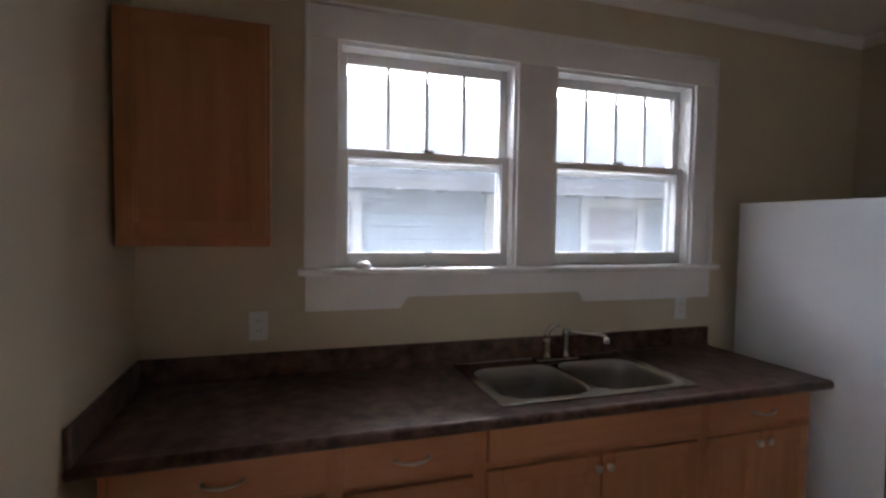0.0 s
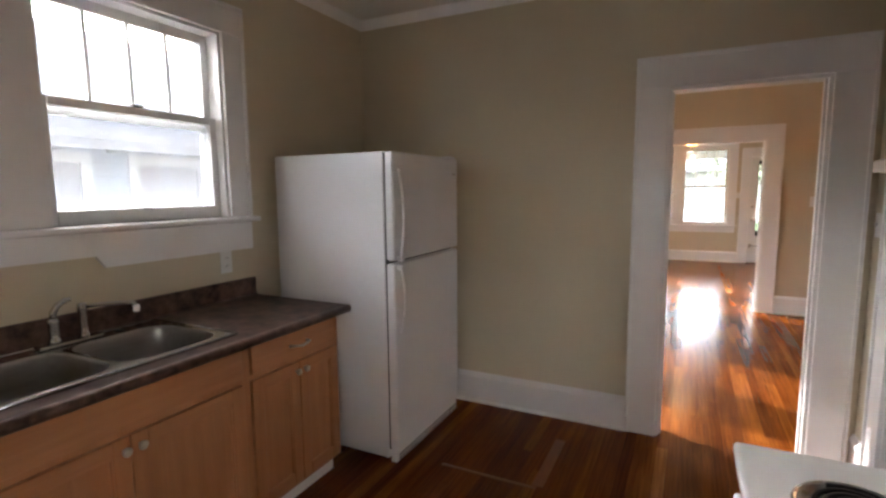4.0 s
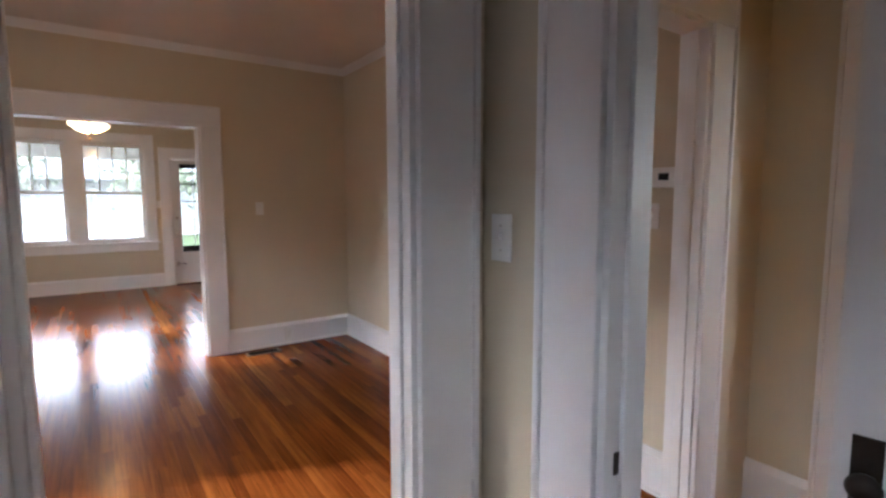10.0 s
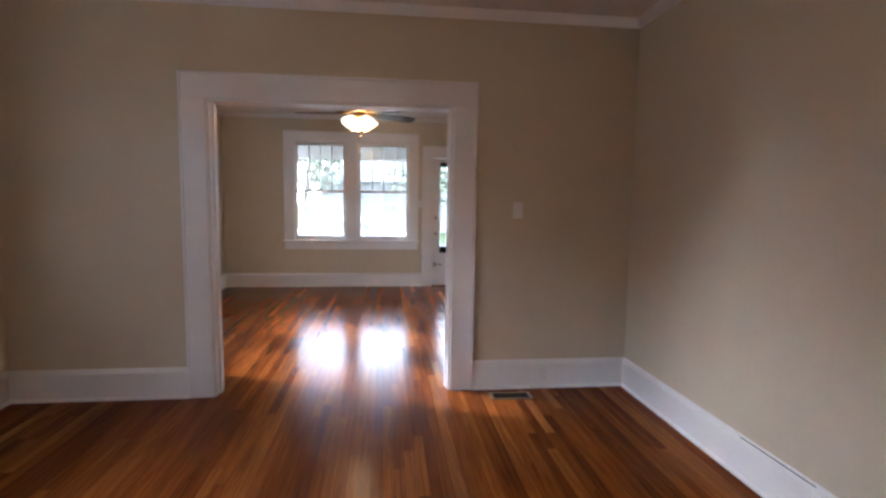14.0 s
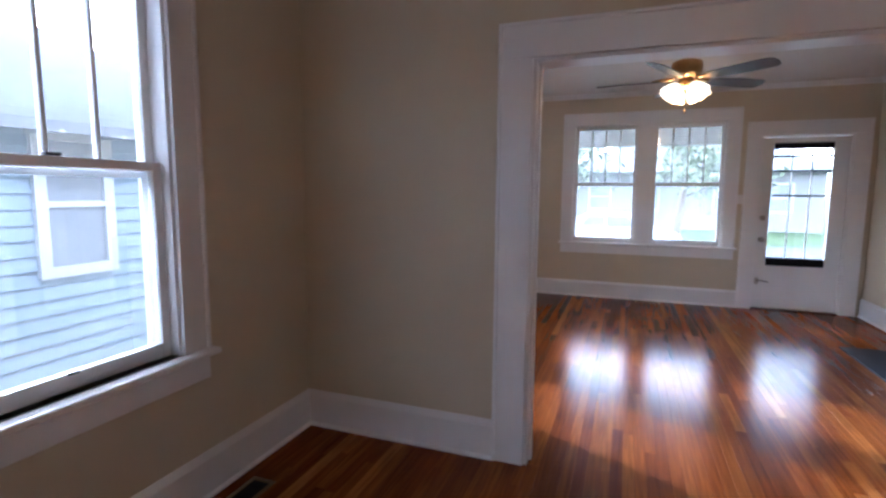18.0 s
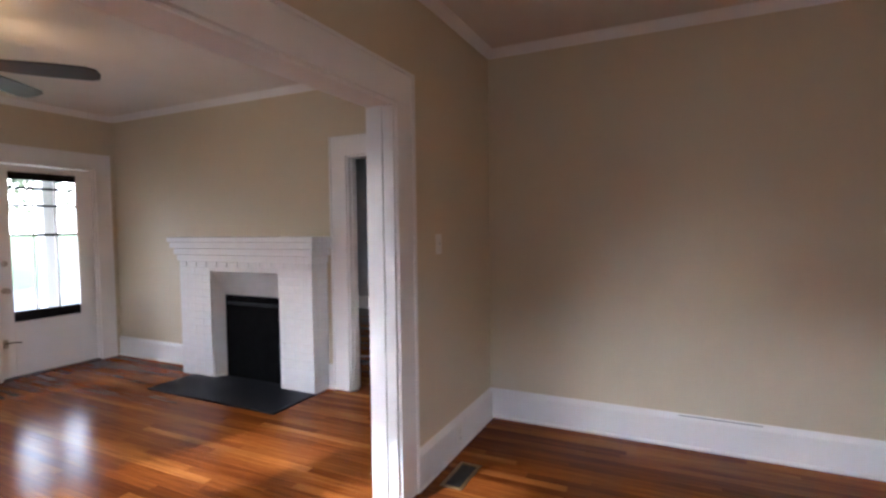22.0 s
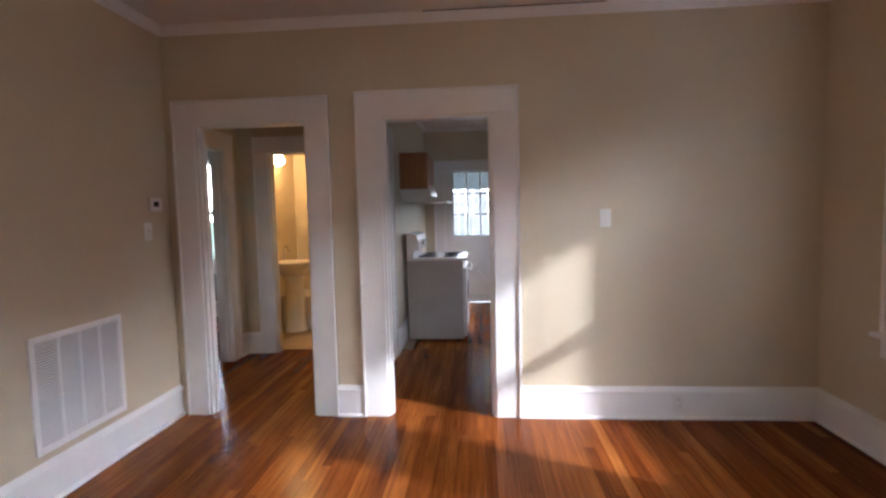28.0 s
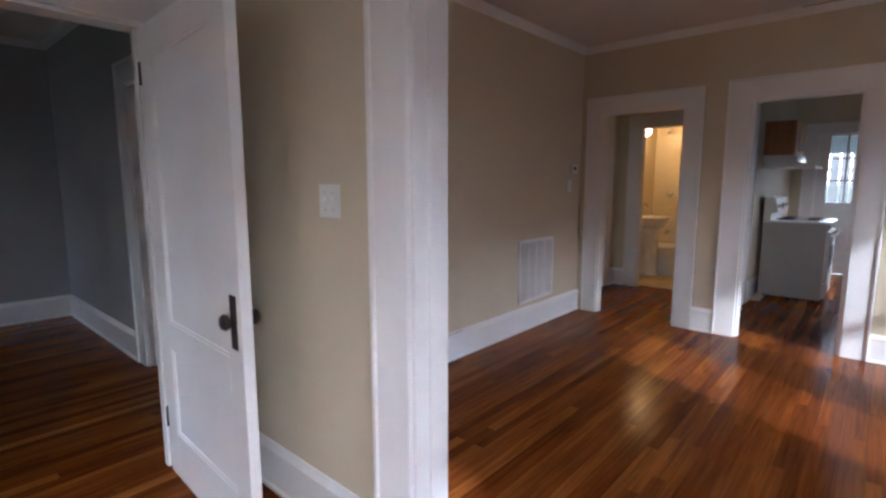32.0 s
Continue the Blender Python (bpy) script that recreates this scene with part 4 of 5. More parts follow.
    spiral = [(x + (0.018 + (r - 0.02) * i / 80) * math.cos(i * 0.32), y + (0.018 + (r - 0.02) * i / 80) * math.sin(i * 0.32), 0.920) for i in range(81)]
    part("coil", tube(spiral, 0.0052, 6), M_BLACK, b, "black coil element")
for x in (0.05, 0.70):
    for y in (0.06, 0.54):
        part("foot", lathe([(0.018, 0.0), (0.018, 0.03)], 10, (x, y, 0)), M_BLACK, st)


def plate(x, y, z, rz, label, kind="switch", gang=1, w=0.072, h=0.116):
    """A wall plate with its back on the wall: local y points out of the wall."""
    p = thing("light_switch" if kind == "switch" else "wall_outlet", x, y, z, label, "light switch" if kind == "switch" else "outlet", rz=rz)
    W = w + 0.046 * (gang - 1)
    part("plate", soft_box(-W / 2, 0, -h / 2, W / 2, 0.006, h / 2, 0.003, 3), M_PLASTIC, p)
    for g in range(gang):
        x0 = (g - (gang - 1) / 2) * 0.046
        if kind == "switch":
            part("toggle", soft_box(x0 - 0.005, 0.004, -0.004, x0 + 0.005, 0.018, 0.014, 0.002), M_PLASTIC, p)
            part("screw", lathe([(0.003, 0.0055), (0.003, 0.007), (0.001, 0.0072)], 8, (x0, 0, 0.03), "y"), M_NICKEL, p)
            part("screw", lathe([(0.003, 0.0055), (0.003, 0.007), (0.001, 0.0072)], 8, (x0, 0, -0.03), "y"), M_NICKEL, p)
        else:
            for dz in (0.021, -0.021):
                r = part("receptacle", soft_box(x0 - 0.017, 0.004, dz - 0.014, x0 + 0.017, 0.008, dz + 0.014, 0.004), M_PLASTIC, p)
                for dx in (-0.006, 0.006):
                    part("slot", boxes((x0 + dx - 0.0012, 0.0075, dz - 0.003, x0 + dx + 0.0012, 0.0086, dz + 0.006)), M_DARK, r)
    return p


plate(0.254, N_Y, 1.113, 180, "white double outlet above the counter", "outlet")
plate(2.372, N_Y, 1.108, 180, "white outlet above the counter by the fridge", "outlet")
plate(3.581, K_S, 1.293, 0, "white light switch beside the hall doorway")
plate(3.998, D_S, 1.312, 0, "white light switch under the thermostat")
plate(D_W, 1.007, 1.333, -90, "white light switch on the dining room wall")
plate(D_E, -1.090, 1.316, 90, "white light switch beside the wide opening")
plate(L_W, -1.02, 1.295, -90, "white double light switch on the living room wall", "switch", 2)
plate(L_E, -0.686, 1.335, 90, "white light switch beside the front door", gang=2)
plate(D_W + 0.020, 1.477, 0.115, -90, "white outlet set in the baseboard", "outlet")
plate(D_E - 0.020, -1.315, 0.105, 90, "white outlet set in the baseboard", "outlet")
thermo = thing("thermostat", 3.930, D_S, 1.485, "white digital thermostat with a small grey display", "thermostat")
part("case", soft_box(-0.060, 0, -0.045, 0.060, 0.026, 0.045, 0.006, 3), M_PLASTIC, thermo)
part("display", soft_box(-0.020, 0.024, -0.012, 0.030, 0.0275, 0.020, 0.002), M_BLACK, thermo)
for z in (0.012, -0.012):
    part("button", soft_box(-0.046, 0.024, z - 0.006, -0.032, 0.029, z + 0.006, 0.002), M_PLASTIC, thermo)

# small things on the kitchen sill
sh = thing("seashell", 0.672, N_Y - 0.030, 1.345, "white ribbed seashell lying on the kitchen window sill", "seashell")
bm = bmesh.new()
N = 28
rows = []
for i in range(7):
    t = i / 6
    rr = 0.036 * math.sin(0.5 * math.pi * (0.08 + 0.92 * t))
    rows.append([bm.verts.new((rr * (1 + 0.05 * math.cos(7 * 2 * math.pi * k / N)) * math.cos(2 * math.pi * k / N), 0.65 * rr * math.sin(2 * math.pi * k / N), 0.030 * math.cos(0.5 * math.pi * t))) for k in range(N)])
for a, b in zip(rows, rows[1:]):
    for k in range(N):
        bm.faces.new((a[k], a[(k + 1) % N], b[(k + 1) % N], b[k]))
bm.faces.new(rows[0])
bm.faces.new(rows[-1][::-1])
bmesh.ops.recalc_face_normals(bm, faces=bm.faces[:])
part("shell", bm, M_ENAMEL, sh)
pb = thing("pebble", 0.948, N_Y - 0.030, 1.345, "small pale pebble lying on the kitchen window sill", "pebble")
part("stone", lathe([(0.004, 0.0), (0.016, 0.002), (0.020, 0.007), (0.014, 0.013), (0.001, 0.015)], 14), M_ENAMEL, pb)


# ---- doors ----
def leaf(name, m, w, h, label, panels, t=0.040, category="door"):
    """A panelled door: local x from hinge to latch, y through the door, z up."""
    d = thing(name, 0, 0, 0, label, category)
    d.matrix_basis = m
    s = 0.115
    xs = [0.0, s, w - s, w]
    part("stile", soft_box(0, -t / 2, 0, s, t / 2, h, 0.002), M_TRIM, d)
    part("stile", soft_box(w - s, -t / 2, 0, w, t / 2, h, 0.002), M_TRIM, d)
    edges = [0.0] + [z for p in panels for z in p] + [h]
    for a, b in zip(edges[0::2], edges[1::2]):
        part("rail", soft_box(s, -t / 2, a, w - s, t / 2, b, 0.002), M_TRIM, d)
    for a, b in panels:
        p = part("panel", soft_box(s, -0.010, a, w - s, 0.010, b, 0.002), M_TRIM, d)
        for y in (-1, 1):
            q = 0.012
            for x0, x1 in ((s, s + q), (w - s - q, w - s)):
                part("bead", soft_box(x0, y * 0.008, a, x1, y * (t / 2 - 0.003), b, 0.003), M_TRIM, p)
            for z0, z1 in ((a, a + q), (b - q, b)):
                part("bead", soft_box(s + q, y * 0.008, z0, w - s - q, y * (t / 2 - 0.003), z1, 0.003), M_TRIM, p)
    return d


def knob_set(d, x, z, t=0.040):
    for y in (-1, 1):
        part("escutcheon", soft_box(x - 0.024, y * t / 2, z - 0.102, x + 0.024, y * (t / 2 + 0.004), z + 0.088, 0.002), M_IRON, d, "dark iron escutcheon plate")
        part("door_knob", lathe([(0.012, y * t / 2), (0.010, y * (t / 2 + 0.016)), (0.025, y * (t / 2 + 0.022)), (0.029, y * (t / 2 + 0.034)), (0.022, y * (t / 2 + 0.044)), (0.001, y * (t / 2 + 0.046))], 20, (x, 0, z), "y"), M_IRON, d, "dark iron door knob")


bath_door = leaf("bathroom_door", pose(H_W + 0.045, -1.140, 0.012, 0, 0, 9.5), 0.768, 1.990, "white painted panelled bathroom door with dark knob, standing open", ((0.22, 0.735), (0.915, 1.87)))
knob_set(bath_door, 0.712, 0.842)
bed_door = leaf("bedroom_door", pose(SD[0] + 0.012, L_S + 0.026, 0.012, 0, 0, 87.5), 0.855, 1.990, "white painted panelled bedroom door with dark knob, standing open", ((0.22, 0.62), (0.74, 1.87)))
knob_set(bed_door, 0.800, 0.885)
for d in (bath_door, bed_door):
    for z in (0.22, 1.76):
        part("hinge", lathe([(0.0065, z), (0.0065, z + 0.09), (0.004, z + 0.096)], 10, (-0.004, 0.022 if d is bath_door else -0.022, 0)), M_IRON, d, "dark iron butt hinge")

fd = thing("front_door", L_E + 0.055, FD[0] + 0.018, 0.015, "white painted front door with a tall divided glass pane", "door", rz=90)
fw, fh, s = FD[1] - FD[0] - 0.036, HEAD + 0.02, 0.150
g0, g1 = 0.525, 1.985
part("stile", soft_box(0, -0.022, 0, s, 0.022, fh, 0.002), M_TRIM, fd)
part("stile", soft_box(fw - s + 0.03, -0.022, 0, fw, 0.022, fh, 0.002), M_TRIM, fd)
part("bottom_rail", soft_box(s, -0.022, 0, fw - s + 0.03, 0.022, g0, 0.002), M_TRIM, fd)
part("top_rail", soft_box(s, -0.022, g1, fw - s + 0.03, 0.022, fh, 0.002), M_TRIM, fd)
ga, gb = s, fw - s + 0.03
for i in (1, 2):
    x = ga + (gb - ga) * i / 3
    part("muntin", soft_box(x - 0.006, -0.010, g0 + 0.10, x + 0.006, 0.010, g1 - 0.07, 0.003), M_TRIM, fd)
# dark bars of the storm door outside, drawn in this door
for z in (1.37, 1.66, 1.83):
    part("muntin", soft_box(ga, -0.011, z - 0.012, gb, 0.011, z + 0.012, 0.003), M_SLATE, fd)
# top band stands for the porch ceiling beyond, bottom for the storm door rail
part("glass_band", boxes((ga, -0.010, g0, gb, 0.010, g0 + 0.10), (ga, -0.010, g1 - 0.07, gb, 0.010, g1)), M_SLATE, fd, "dark grey bands for the porch ceiling and storm door rail")
pane = part("pane", boxes((ga, -0.003, g0 + 0.10, gb, 0.003, g1 - 0.07)), M_PANE_HAZY, fd)
pane.visible_shadow = False
kx = fw - 0.055
part("deadbolt", lathe([(0.028, 0.022), (0.028, 0.034), (0.012, 0.044), (0.001, 0.045)], 18, (kx, 0, 1.10), "y"), M_NICKEL, fd)
part("door_knob", lathe([(0.030, 0.022), (0.028, 0.028), (0.012, 0.034), (0.012, 0.052), (0.027, 0.064), (0.026, 0.080), (0.001, 0.086)], 18, (kx, 0, 0.84), "y"), M_NICKEL, fd)
part("chain_latch", tube([(kx + 0.02, 0.024, 0.335), (kx - 0.03, 0.028, 0.335), (kx - 0.08, 0.028, 0.330), (kx - 0.11, 0.030, 0.322)], 0.006, 8), M_IRON, fd)
part("latch_plate", soft_box(kx - 0.005, 0.020, 0.29, kx + 0.035, 0.028, 0.37, 0.002), M_NICKEL, fd)
thr = thing("threshold", L_E + 0.075, 0.5 * (FD[0] + FD[1]), 0.0, "dark worn wooden threshold under the front door", "threshold", kind="structure")
part("board", soft_box(-0.085, -0.44, 0.0, 0.075, 0.44, 0.014, 0.005), M_FANWOOD, thr)

bd = thing("back_door", K_WB - 0.050, BD[1] - 0.018, 0.012, "white back door with nine panes above a crossbuck panel", "door", rz=-90)
bw, bh = BD[1] - BD[0] - 0.036, HEAD - 0.02
s = 0.13
part("stile", soft_box(0, -0.02, 0, s, 0.02, bh, 0.002), M_TRIM, bd)
part("stile", soft_box(bw - s, -0.02, 0, bw, 0.02, bh, 0.002), M_TRIM, bd)
for a, b in ((0, 0.13), (0.83, 1.03), (1.99, bh)):
    part("rail", soft_box(s, -0.02, a, bw - s, 0.02, b, 0.002), M_TRIM, bd)
part("lower_panel", soft_box(s, -0.016, 0.13, bw - s, -0.004, 0.83, 0.002), M_TRIM, bd)
for sx in (1, -1):
    L = math.hypot(bw - 2 * s, 0.70) - 0.05
    b = part("crossbuck", soft_box(-L / 2, -0.004, -0.042, L / 2, 0.018 - 0.002 * (sx > 0), 0.042, 0.004), M_TRIM, bd)
    b.matrix_basis = pose(bw / 2, 0, 0.48, 0, -sx * math.degrees(math.atan2(0.70, bw - 2 * s)), 0)
for i in range(1, 3):
    x = s + (bw - 2 * s) * i / 3
    part("muntin", soft_box(x - 0.011, -0.014, 1.03, x + 0.011, 0.016, 1.99, 0.003), M_TRIM, bd)
    z = 1.03 + 0.96 * i / 3
    part("muntin", soft_box(s, -0.013, z - 0.011, bw - s, 0.015, z + 0.011, 0.003), M_TRIM, bd)
pane = part("pane", boxes((s, -0.003, 1.03, bw - s, 0.003, 1.99)), M_PANE_HAZY, bd)
pane.visible_shadow = False
part("door_knob", lathe([(0.028, 0.02), (0.012, 0.03), (0.012, 0.05), (0.027, 0.062), (0.024, 0.078), (0.001, 0.082)], 18, (0.06, 0, 0.92), "y"), M_NICKEL, bd)


# ---- dining room ----
gr = thing("return_air_grille", 4.605, D_S, 0.545, "white painted metal return air grille low on the wall", "air grille")
GW, GH = 0.605, 0.580
for a, b, c, d in ((-GW / 2, -GH / 2, -GW / 2 + 0.03, GH / 2), (GW / 2 - 0.03, -GH / 2, GW / 2, GH / 2), (-GW / 2 + 0.03, -GH / 2, GW / 2 - 0.03, -GH / 2 + 0.03), (-GW / 2 + 0.03, GH / 2 - 0.03, GW / 2 - 0.03, GH / 2)):
    part("frame", soft_box(a, 0.0, b, c, 0.014, d, 0.003), M_TRIM, gr)
# grey sheet behind the slats stands in for the shaded duct
part("shade_sheet", boxes((-GW / 2 + 0.02, 0.001, -GH / 2 + 0.02, GW / 2 - 0.02, 0.003, GH / 2 - 0.02)), M_GRILLE_SHADE, gr)
span = (GW - 0.06) / 4
slat_mesh = None
for k in range(4):
    x0 = -GW / 2 + 0.03 + k * span
    if k:
        part("divider", soft_box(x0 - 0.007, 0.003, -GH / 2 + 0.03, x0 + 0.007, 0.012, GH / 2 - 0.03, 0.002), M_TRIM, gr)
    for i in range(38):
        z = -GH / 2 + 0.036 + i * 0.0137
        if slat_mesh is None:
            ob = part("slat", profile([(0.0035, 0.0), (0.010, -0.0045), (0.0108, -0.0035), (0.0045, 0.0032), (0.0035, 0.003)], "x", span - 0.008), M_TRIM, gr)
            slat_mesh = ob.data
        else:
            ob = new("slat", slat_mesh)
            ob.parent = gr
        ob.location = (x0 + 0.004, 0, z)


def floor_vent(x, y, rz, label):
    v = thing("floor_vent", x, y, 0.0, label, "floor vent", "floor vents", rz=rz)
    part("well", boxes((-0.125, -0.045, -0.002, 0.125, 0.045, 0.0015)), M_DARK, v)
    for a in ((-0.150, -0.065, 0.150, -0.045), (-0.150, 0.045, 0.150, 0.065), (-0.150, -0.045, -0.125, 0.045), (0.125, -0.045, 0.150, 0.045)):
        part("rim", soft_box(a[0], a[1], 0.0, a[2], a[3], 0.005, 0.002), M_BRASS, v, "worn brown metal rim")
    for i in range(9):
        yy = -0.040 + i * 0.010
        part("louvre", soft_box(-0.125, yy - 0.0016, 0.001, 0.125, yy + 0.0016, 0.0042, 0.001), M_IRON, v)


floor_vent(6.68, 2.185, 0, "brown metal floor vent in the oak boards by the wall")
floor_vent(7.265, -1.035, 90, "brown metal floor vent in the oak boards beside the opening")
floor_vent(11.80, 0.29, 90, "brown metal floor vent in the oak boards under the windows")


lamp = thing("dining_light", 5.62, 0.12, CEIL, "flush ceiling light with a lit frosted glass bowl", "ceiling light")
part("base", lathe([(0.11, 0.0), (0.11, -0.015), (0.10, -0.025), (0.09, -0.026)], 32), M_BRASS, lamp, "brass ceiling pan")
part("bowl", lathe([(0.09, -0.020), (0.150, -0.030), (0.155, -0.045), (0.138, -0.075), (0.10, -0.105), (0.05, -0.122), (0.008, -0.127)], 36), M_BULB, lamp, "lit frosted glass bowl")
part("finial", lathe([(0.012, -0.126), (0.014, -0.134), (0.008, -0.142), (0.001, -0.148)], 14), M_BRASS, lamp)


# ---- living room ----
fan = thing("ceiling_fan", 9.90, 0.16, CEIL, "bronze ceiling fan with dark wooden blades and lit glass shades", "ceiling fan")
part("canopy", lathe([(0.075, 0.0), (0.073, -0.02), (0.055, -0.045), (0.025, -0.055), (0.016, -0.056)], 28), M_IRON, fan)
part("downrod", lathe([(0.013, -0.05), (0.013, -0.14)], 14), M_IRON, fan)
part("motor", lathe([(0.03, -0.125), (0.085, -0.135), (0.118, -0.15), (0.125, -0.18), (0.122, -0.245), (0.10, -0.275), (0.06, -0.285), (0.04, -0.30)], 36), M_BRASS, fan, "antique brass motor housing")
part("switch_cup", lathe([(0.055, -0.285), (0.062, -0.30), (0.060, -0.345), (0.045, -0.365), (0.02, -0.372)], 28), M_BRASS, fan)
blade = bmesh.new()
outline = [(0.20, -0.048), (0.30, -0.066), (0.50, -0.076), (0.70, -0.074), (0.745, -0.054), (0.76, 0.0), (0.745, 0.054), (0.70, 0.074), (0.50, 0.076), (0.30, 0.066), (0.20, 0.048)]
lo_v = [blade.verts.new((x, y, -0.282 - 0.25 * y)) for x, y in outline]
hi_v = [blade.verts.new((x, y, -0.275 - 0.25 * y)) for x, y in outline]
blade.faces.new(lo_v[::-1])
blade.faces.new(hi_v)
for i in range(len(outline)):
    j = (i + 1) % len(outline)
    blade.faces.new((lo_v[i], lo_v[j], hi_v[j], hi_v[i]))
bmesh.ops.recalc_face_normals(blade, faces=blade.faces[:])
first_blade = first_iron = None
for i in range(5):
    turn = pose(0, 0, -0.02, 0, 0, 13 + 72 * i)
    if first_blade is None:
        ob = part("blade", blade, M_FANWOOD, fan, "dark wooden fan blade")
        first_blade = ob.data
        ir = part("blade_iron", tube([(0.09, 0, -0.262), (0.14, 0.015, -0.270), (0.20, 0.0, -0.268), (0.28, 0, -0.270)], [0.012, 0.016, 0.018, 0.008], 8), M_BRASS, fan, "brass blade bracket")
        first_iron = ir.data
    else:
        ob, ir = new("blade", first_blade), new("blade_iron", first_iron)
        ob.parent = ir.parent = fan
        ob["label"], ir["label"] = "dark wooden fan blade", "brass blade bracket"
    ob.matrix_basis = turn
    ir.matrix_basis = turn
for i in range(4):
    a = radians(35 + 90 * i)
    dx, dy = math.cos(a), math.sin(a)
    arm = part("lamp_arm", tube([(0.04 * dx, 0.04 * dy, -0.345), (0.065 * dx, 0.065 * dy, -0.340), (0.088 * dx, 0.088 * dy, -0.345)], 0.009, 8), M_BRASS, fan)
    n = 24
    bm = bmesh.new()
    rings = []
    for r, h in ((0.026, 0.0), (0.038, 0.012), (0.064, 0.040), (0.082, 0.075), (0.098, 0.112)):
        ring = []
        for k in range(n):
            b = 2 * math.pi * k / n
            rr = r * (1 + (0.07 * math.cos(6 * b) if h > 0.09 else 0.02 * math.cos(6 * b)))
            p = Vector((rr * math.cos(b), rr * math.sin(b), -h))
            p = Matrix.Rotation(radians(-34), 3, Vector((-dy, dx, 0))) @ p
            ring.append(bm.verts.new((p.x + 0.088 * dx, p.y + 0.088 * dy, p.z - 0.345)))
        rings.append(ring)
    for q, w in zip(rings, rings[1:]):
        for k in range(n):
            f = bm.faces.new((q[k], q[(k + 1) % n], w[(k + 1) % n], w[k]))
            f.smooth = True
    bm.faces.new(rings[0])
    bm.faces.new(rings[-1][::-1])
    part("shade", bm, M_BULB, arm, "lit frosted tulip glass shade")
part("pull_chain", tube([(0.0, 0, -0.37), (0.0, 0, -0.545)], 0.0018, 6), M_BRASS, fan)
part("chain_fob", lathe([(0.002, -0.545), (0.010, -0.56), (0.009, -0.575), (0.001, -0.582)], 12), M_BRASS, fan)

M_SOOT = material("flat_black_paint", (0.0035, 0.0035, 0.004), 0.75, color2=(0.006, 0.006, 0.0065), scale=9, spec=0.03)
# fireplace of painted brick
FX0, FX1, FY = 8.945, 10.600, -1.780
OX0, OX1, OZ = 9.320, 10.170, 1.025
BX0, BX1, BZ = 9.385, 10.080, 0.795
fp = thing("fireplace", FX0, L_S, 0.0, "white painted brick fireplace with stepped mantel and black firebox", "fireplace")
fd_ = FY - L_S
part("core", boxes((0.003, 0.0, 0.0, OX0 - FX0 - 0.004, fd_ - 0.0022, 1.12), (OX1 - FX0 + 0.004, 0.0, 0.0, FX1 - FX0 - 0.004, fd_ - 0.0022, 1.12), (OX0 - FX0 - 0.004, 0.0, OZ, OX1 - FX0 + 0.004, fd_ - 0.0022, 1.12)), M_MORTAR, fp)
bl, bhh, g = 0.203, 0.064, 0.007
course = bhh + g
brick_meshes = {}


def brick(x0, x1, y0, y1, z0, z1, parent):
    size = tuple(round(v, 3) for v in (x1 - x0, y1 - y0, z1 - z0))
    if size not in brick_meshes:
        ob = mesh_object("brick", soft_box(0, 0, 0, *size, 0.004, 1), M_BRICK, parent)
        brick_meshes[size] = ob.data
    else:
        ob = new("brick", brick_meshes[size])
        ob.parent = parent
    ob.location = (x0, y0 + random.uniform(-0.0015, 0.0015), z0)


W = FX1 - FX0
row = 0
z = 0.0
while z + bhh < 1.115:
    spans = [(0.0, OX0 - FX0), (OX1 - FX0, W)] if z + 0.02 < OZ else [(0.0, W)]
    for a, b in spans:
        x = a - (bl / 2 if row % 2 else 0.0)
        while x < b - 0.02:
            p, q = max(x, a), min(x + bl, b)
            if q - p > 0.03:
                brick(p, q, fd_ - 0.045, fd_, z, z + bhh, fp)
            x += bl + g
    for y0, y1 in ((0.002, fd_ - 0.050),):
        brick(-0.002, 0.045, y0, y1, z, z + bhh, fp)
    z += course
    row += 1
for i, (z0, z1, out) in enumerate(((1.118, 1.176, 0.014), (1.180, 1.238, 0.034), (1.242, 1.300, 0.058))):
    part("mantel_step", soft_box(-out, 0.0, z0, W + out, fd_ + out, z1, 0.006), M_BRICK, fp)
for i in range(12):
    x = 0.025 + i * 0.1375
    brick(x, x + 0.095, fd_, fd_ + 0.012, 1.060, 1.114, fp)
part("mantel_top", soft_box(-0.075, 0.0, 1.302, W + 0.075, fd_ + 0.075, 1.345, 0.006), M_BRICK, fp, "white painted mantel slab")
# splayed surround and the black closed firebox
inner = fd_ - 0.090
bm = bmesh.new()
o = [(OX0 - FX0, fd_ - 0.02, 0.0), (OX0 - FX0, fd_ - 0.02, OZ), (OX1 - FX0, fd_ - 0.02, OZ), (OX1 - FX0, fd_ - 0.02, 0.0)]
n_ = [(BX0 - FX0, inner, 0.0), (BX0 - FX0, inner, BZ), (BX1 - FX0, inner, BZ), (BX1 - FX0, inner, 0.0)]
ov, nv = [bm.verts.new(p) for p in o], [bm.verts.new(p) for p in n_]
for i in range(3):
    bm.faces.new((ov[i], ov[i + 1], nv[i + 1], nv[i]))
bmesh.ops.solidify(bm, geom=bm.faces[:], thickness=0.012)
part("surround", bm, M_BRICK, fp, "smooth white painted splayed surround")
part("firebox_cover", soft_box(BX0 - FX0, inner - 0.02, 0.0, BX1 - FX0, inner, BZ, 0.003), M_SOOT, fp, "flat black metal firebox cover")
part("cover_lip", soft_box(BX0 - FX0 + 0.02, inner, BZ - 0.09, BX1 - FX0 - 0.02, inner + 0.016, BZ - 0.065, 0.004), M_BLACK, fp)
hearth = thing("hearth", 8.935, -1.775, 0.0, "black painted hearth slab flush with the floor", "hearth")
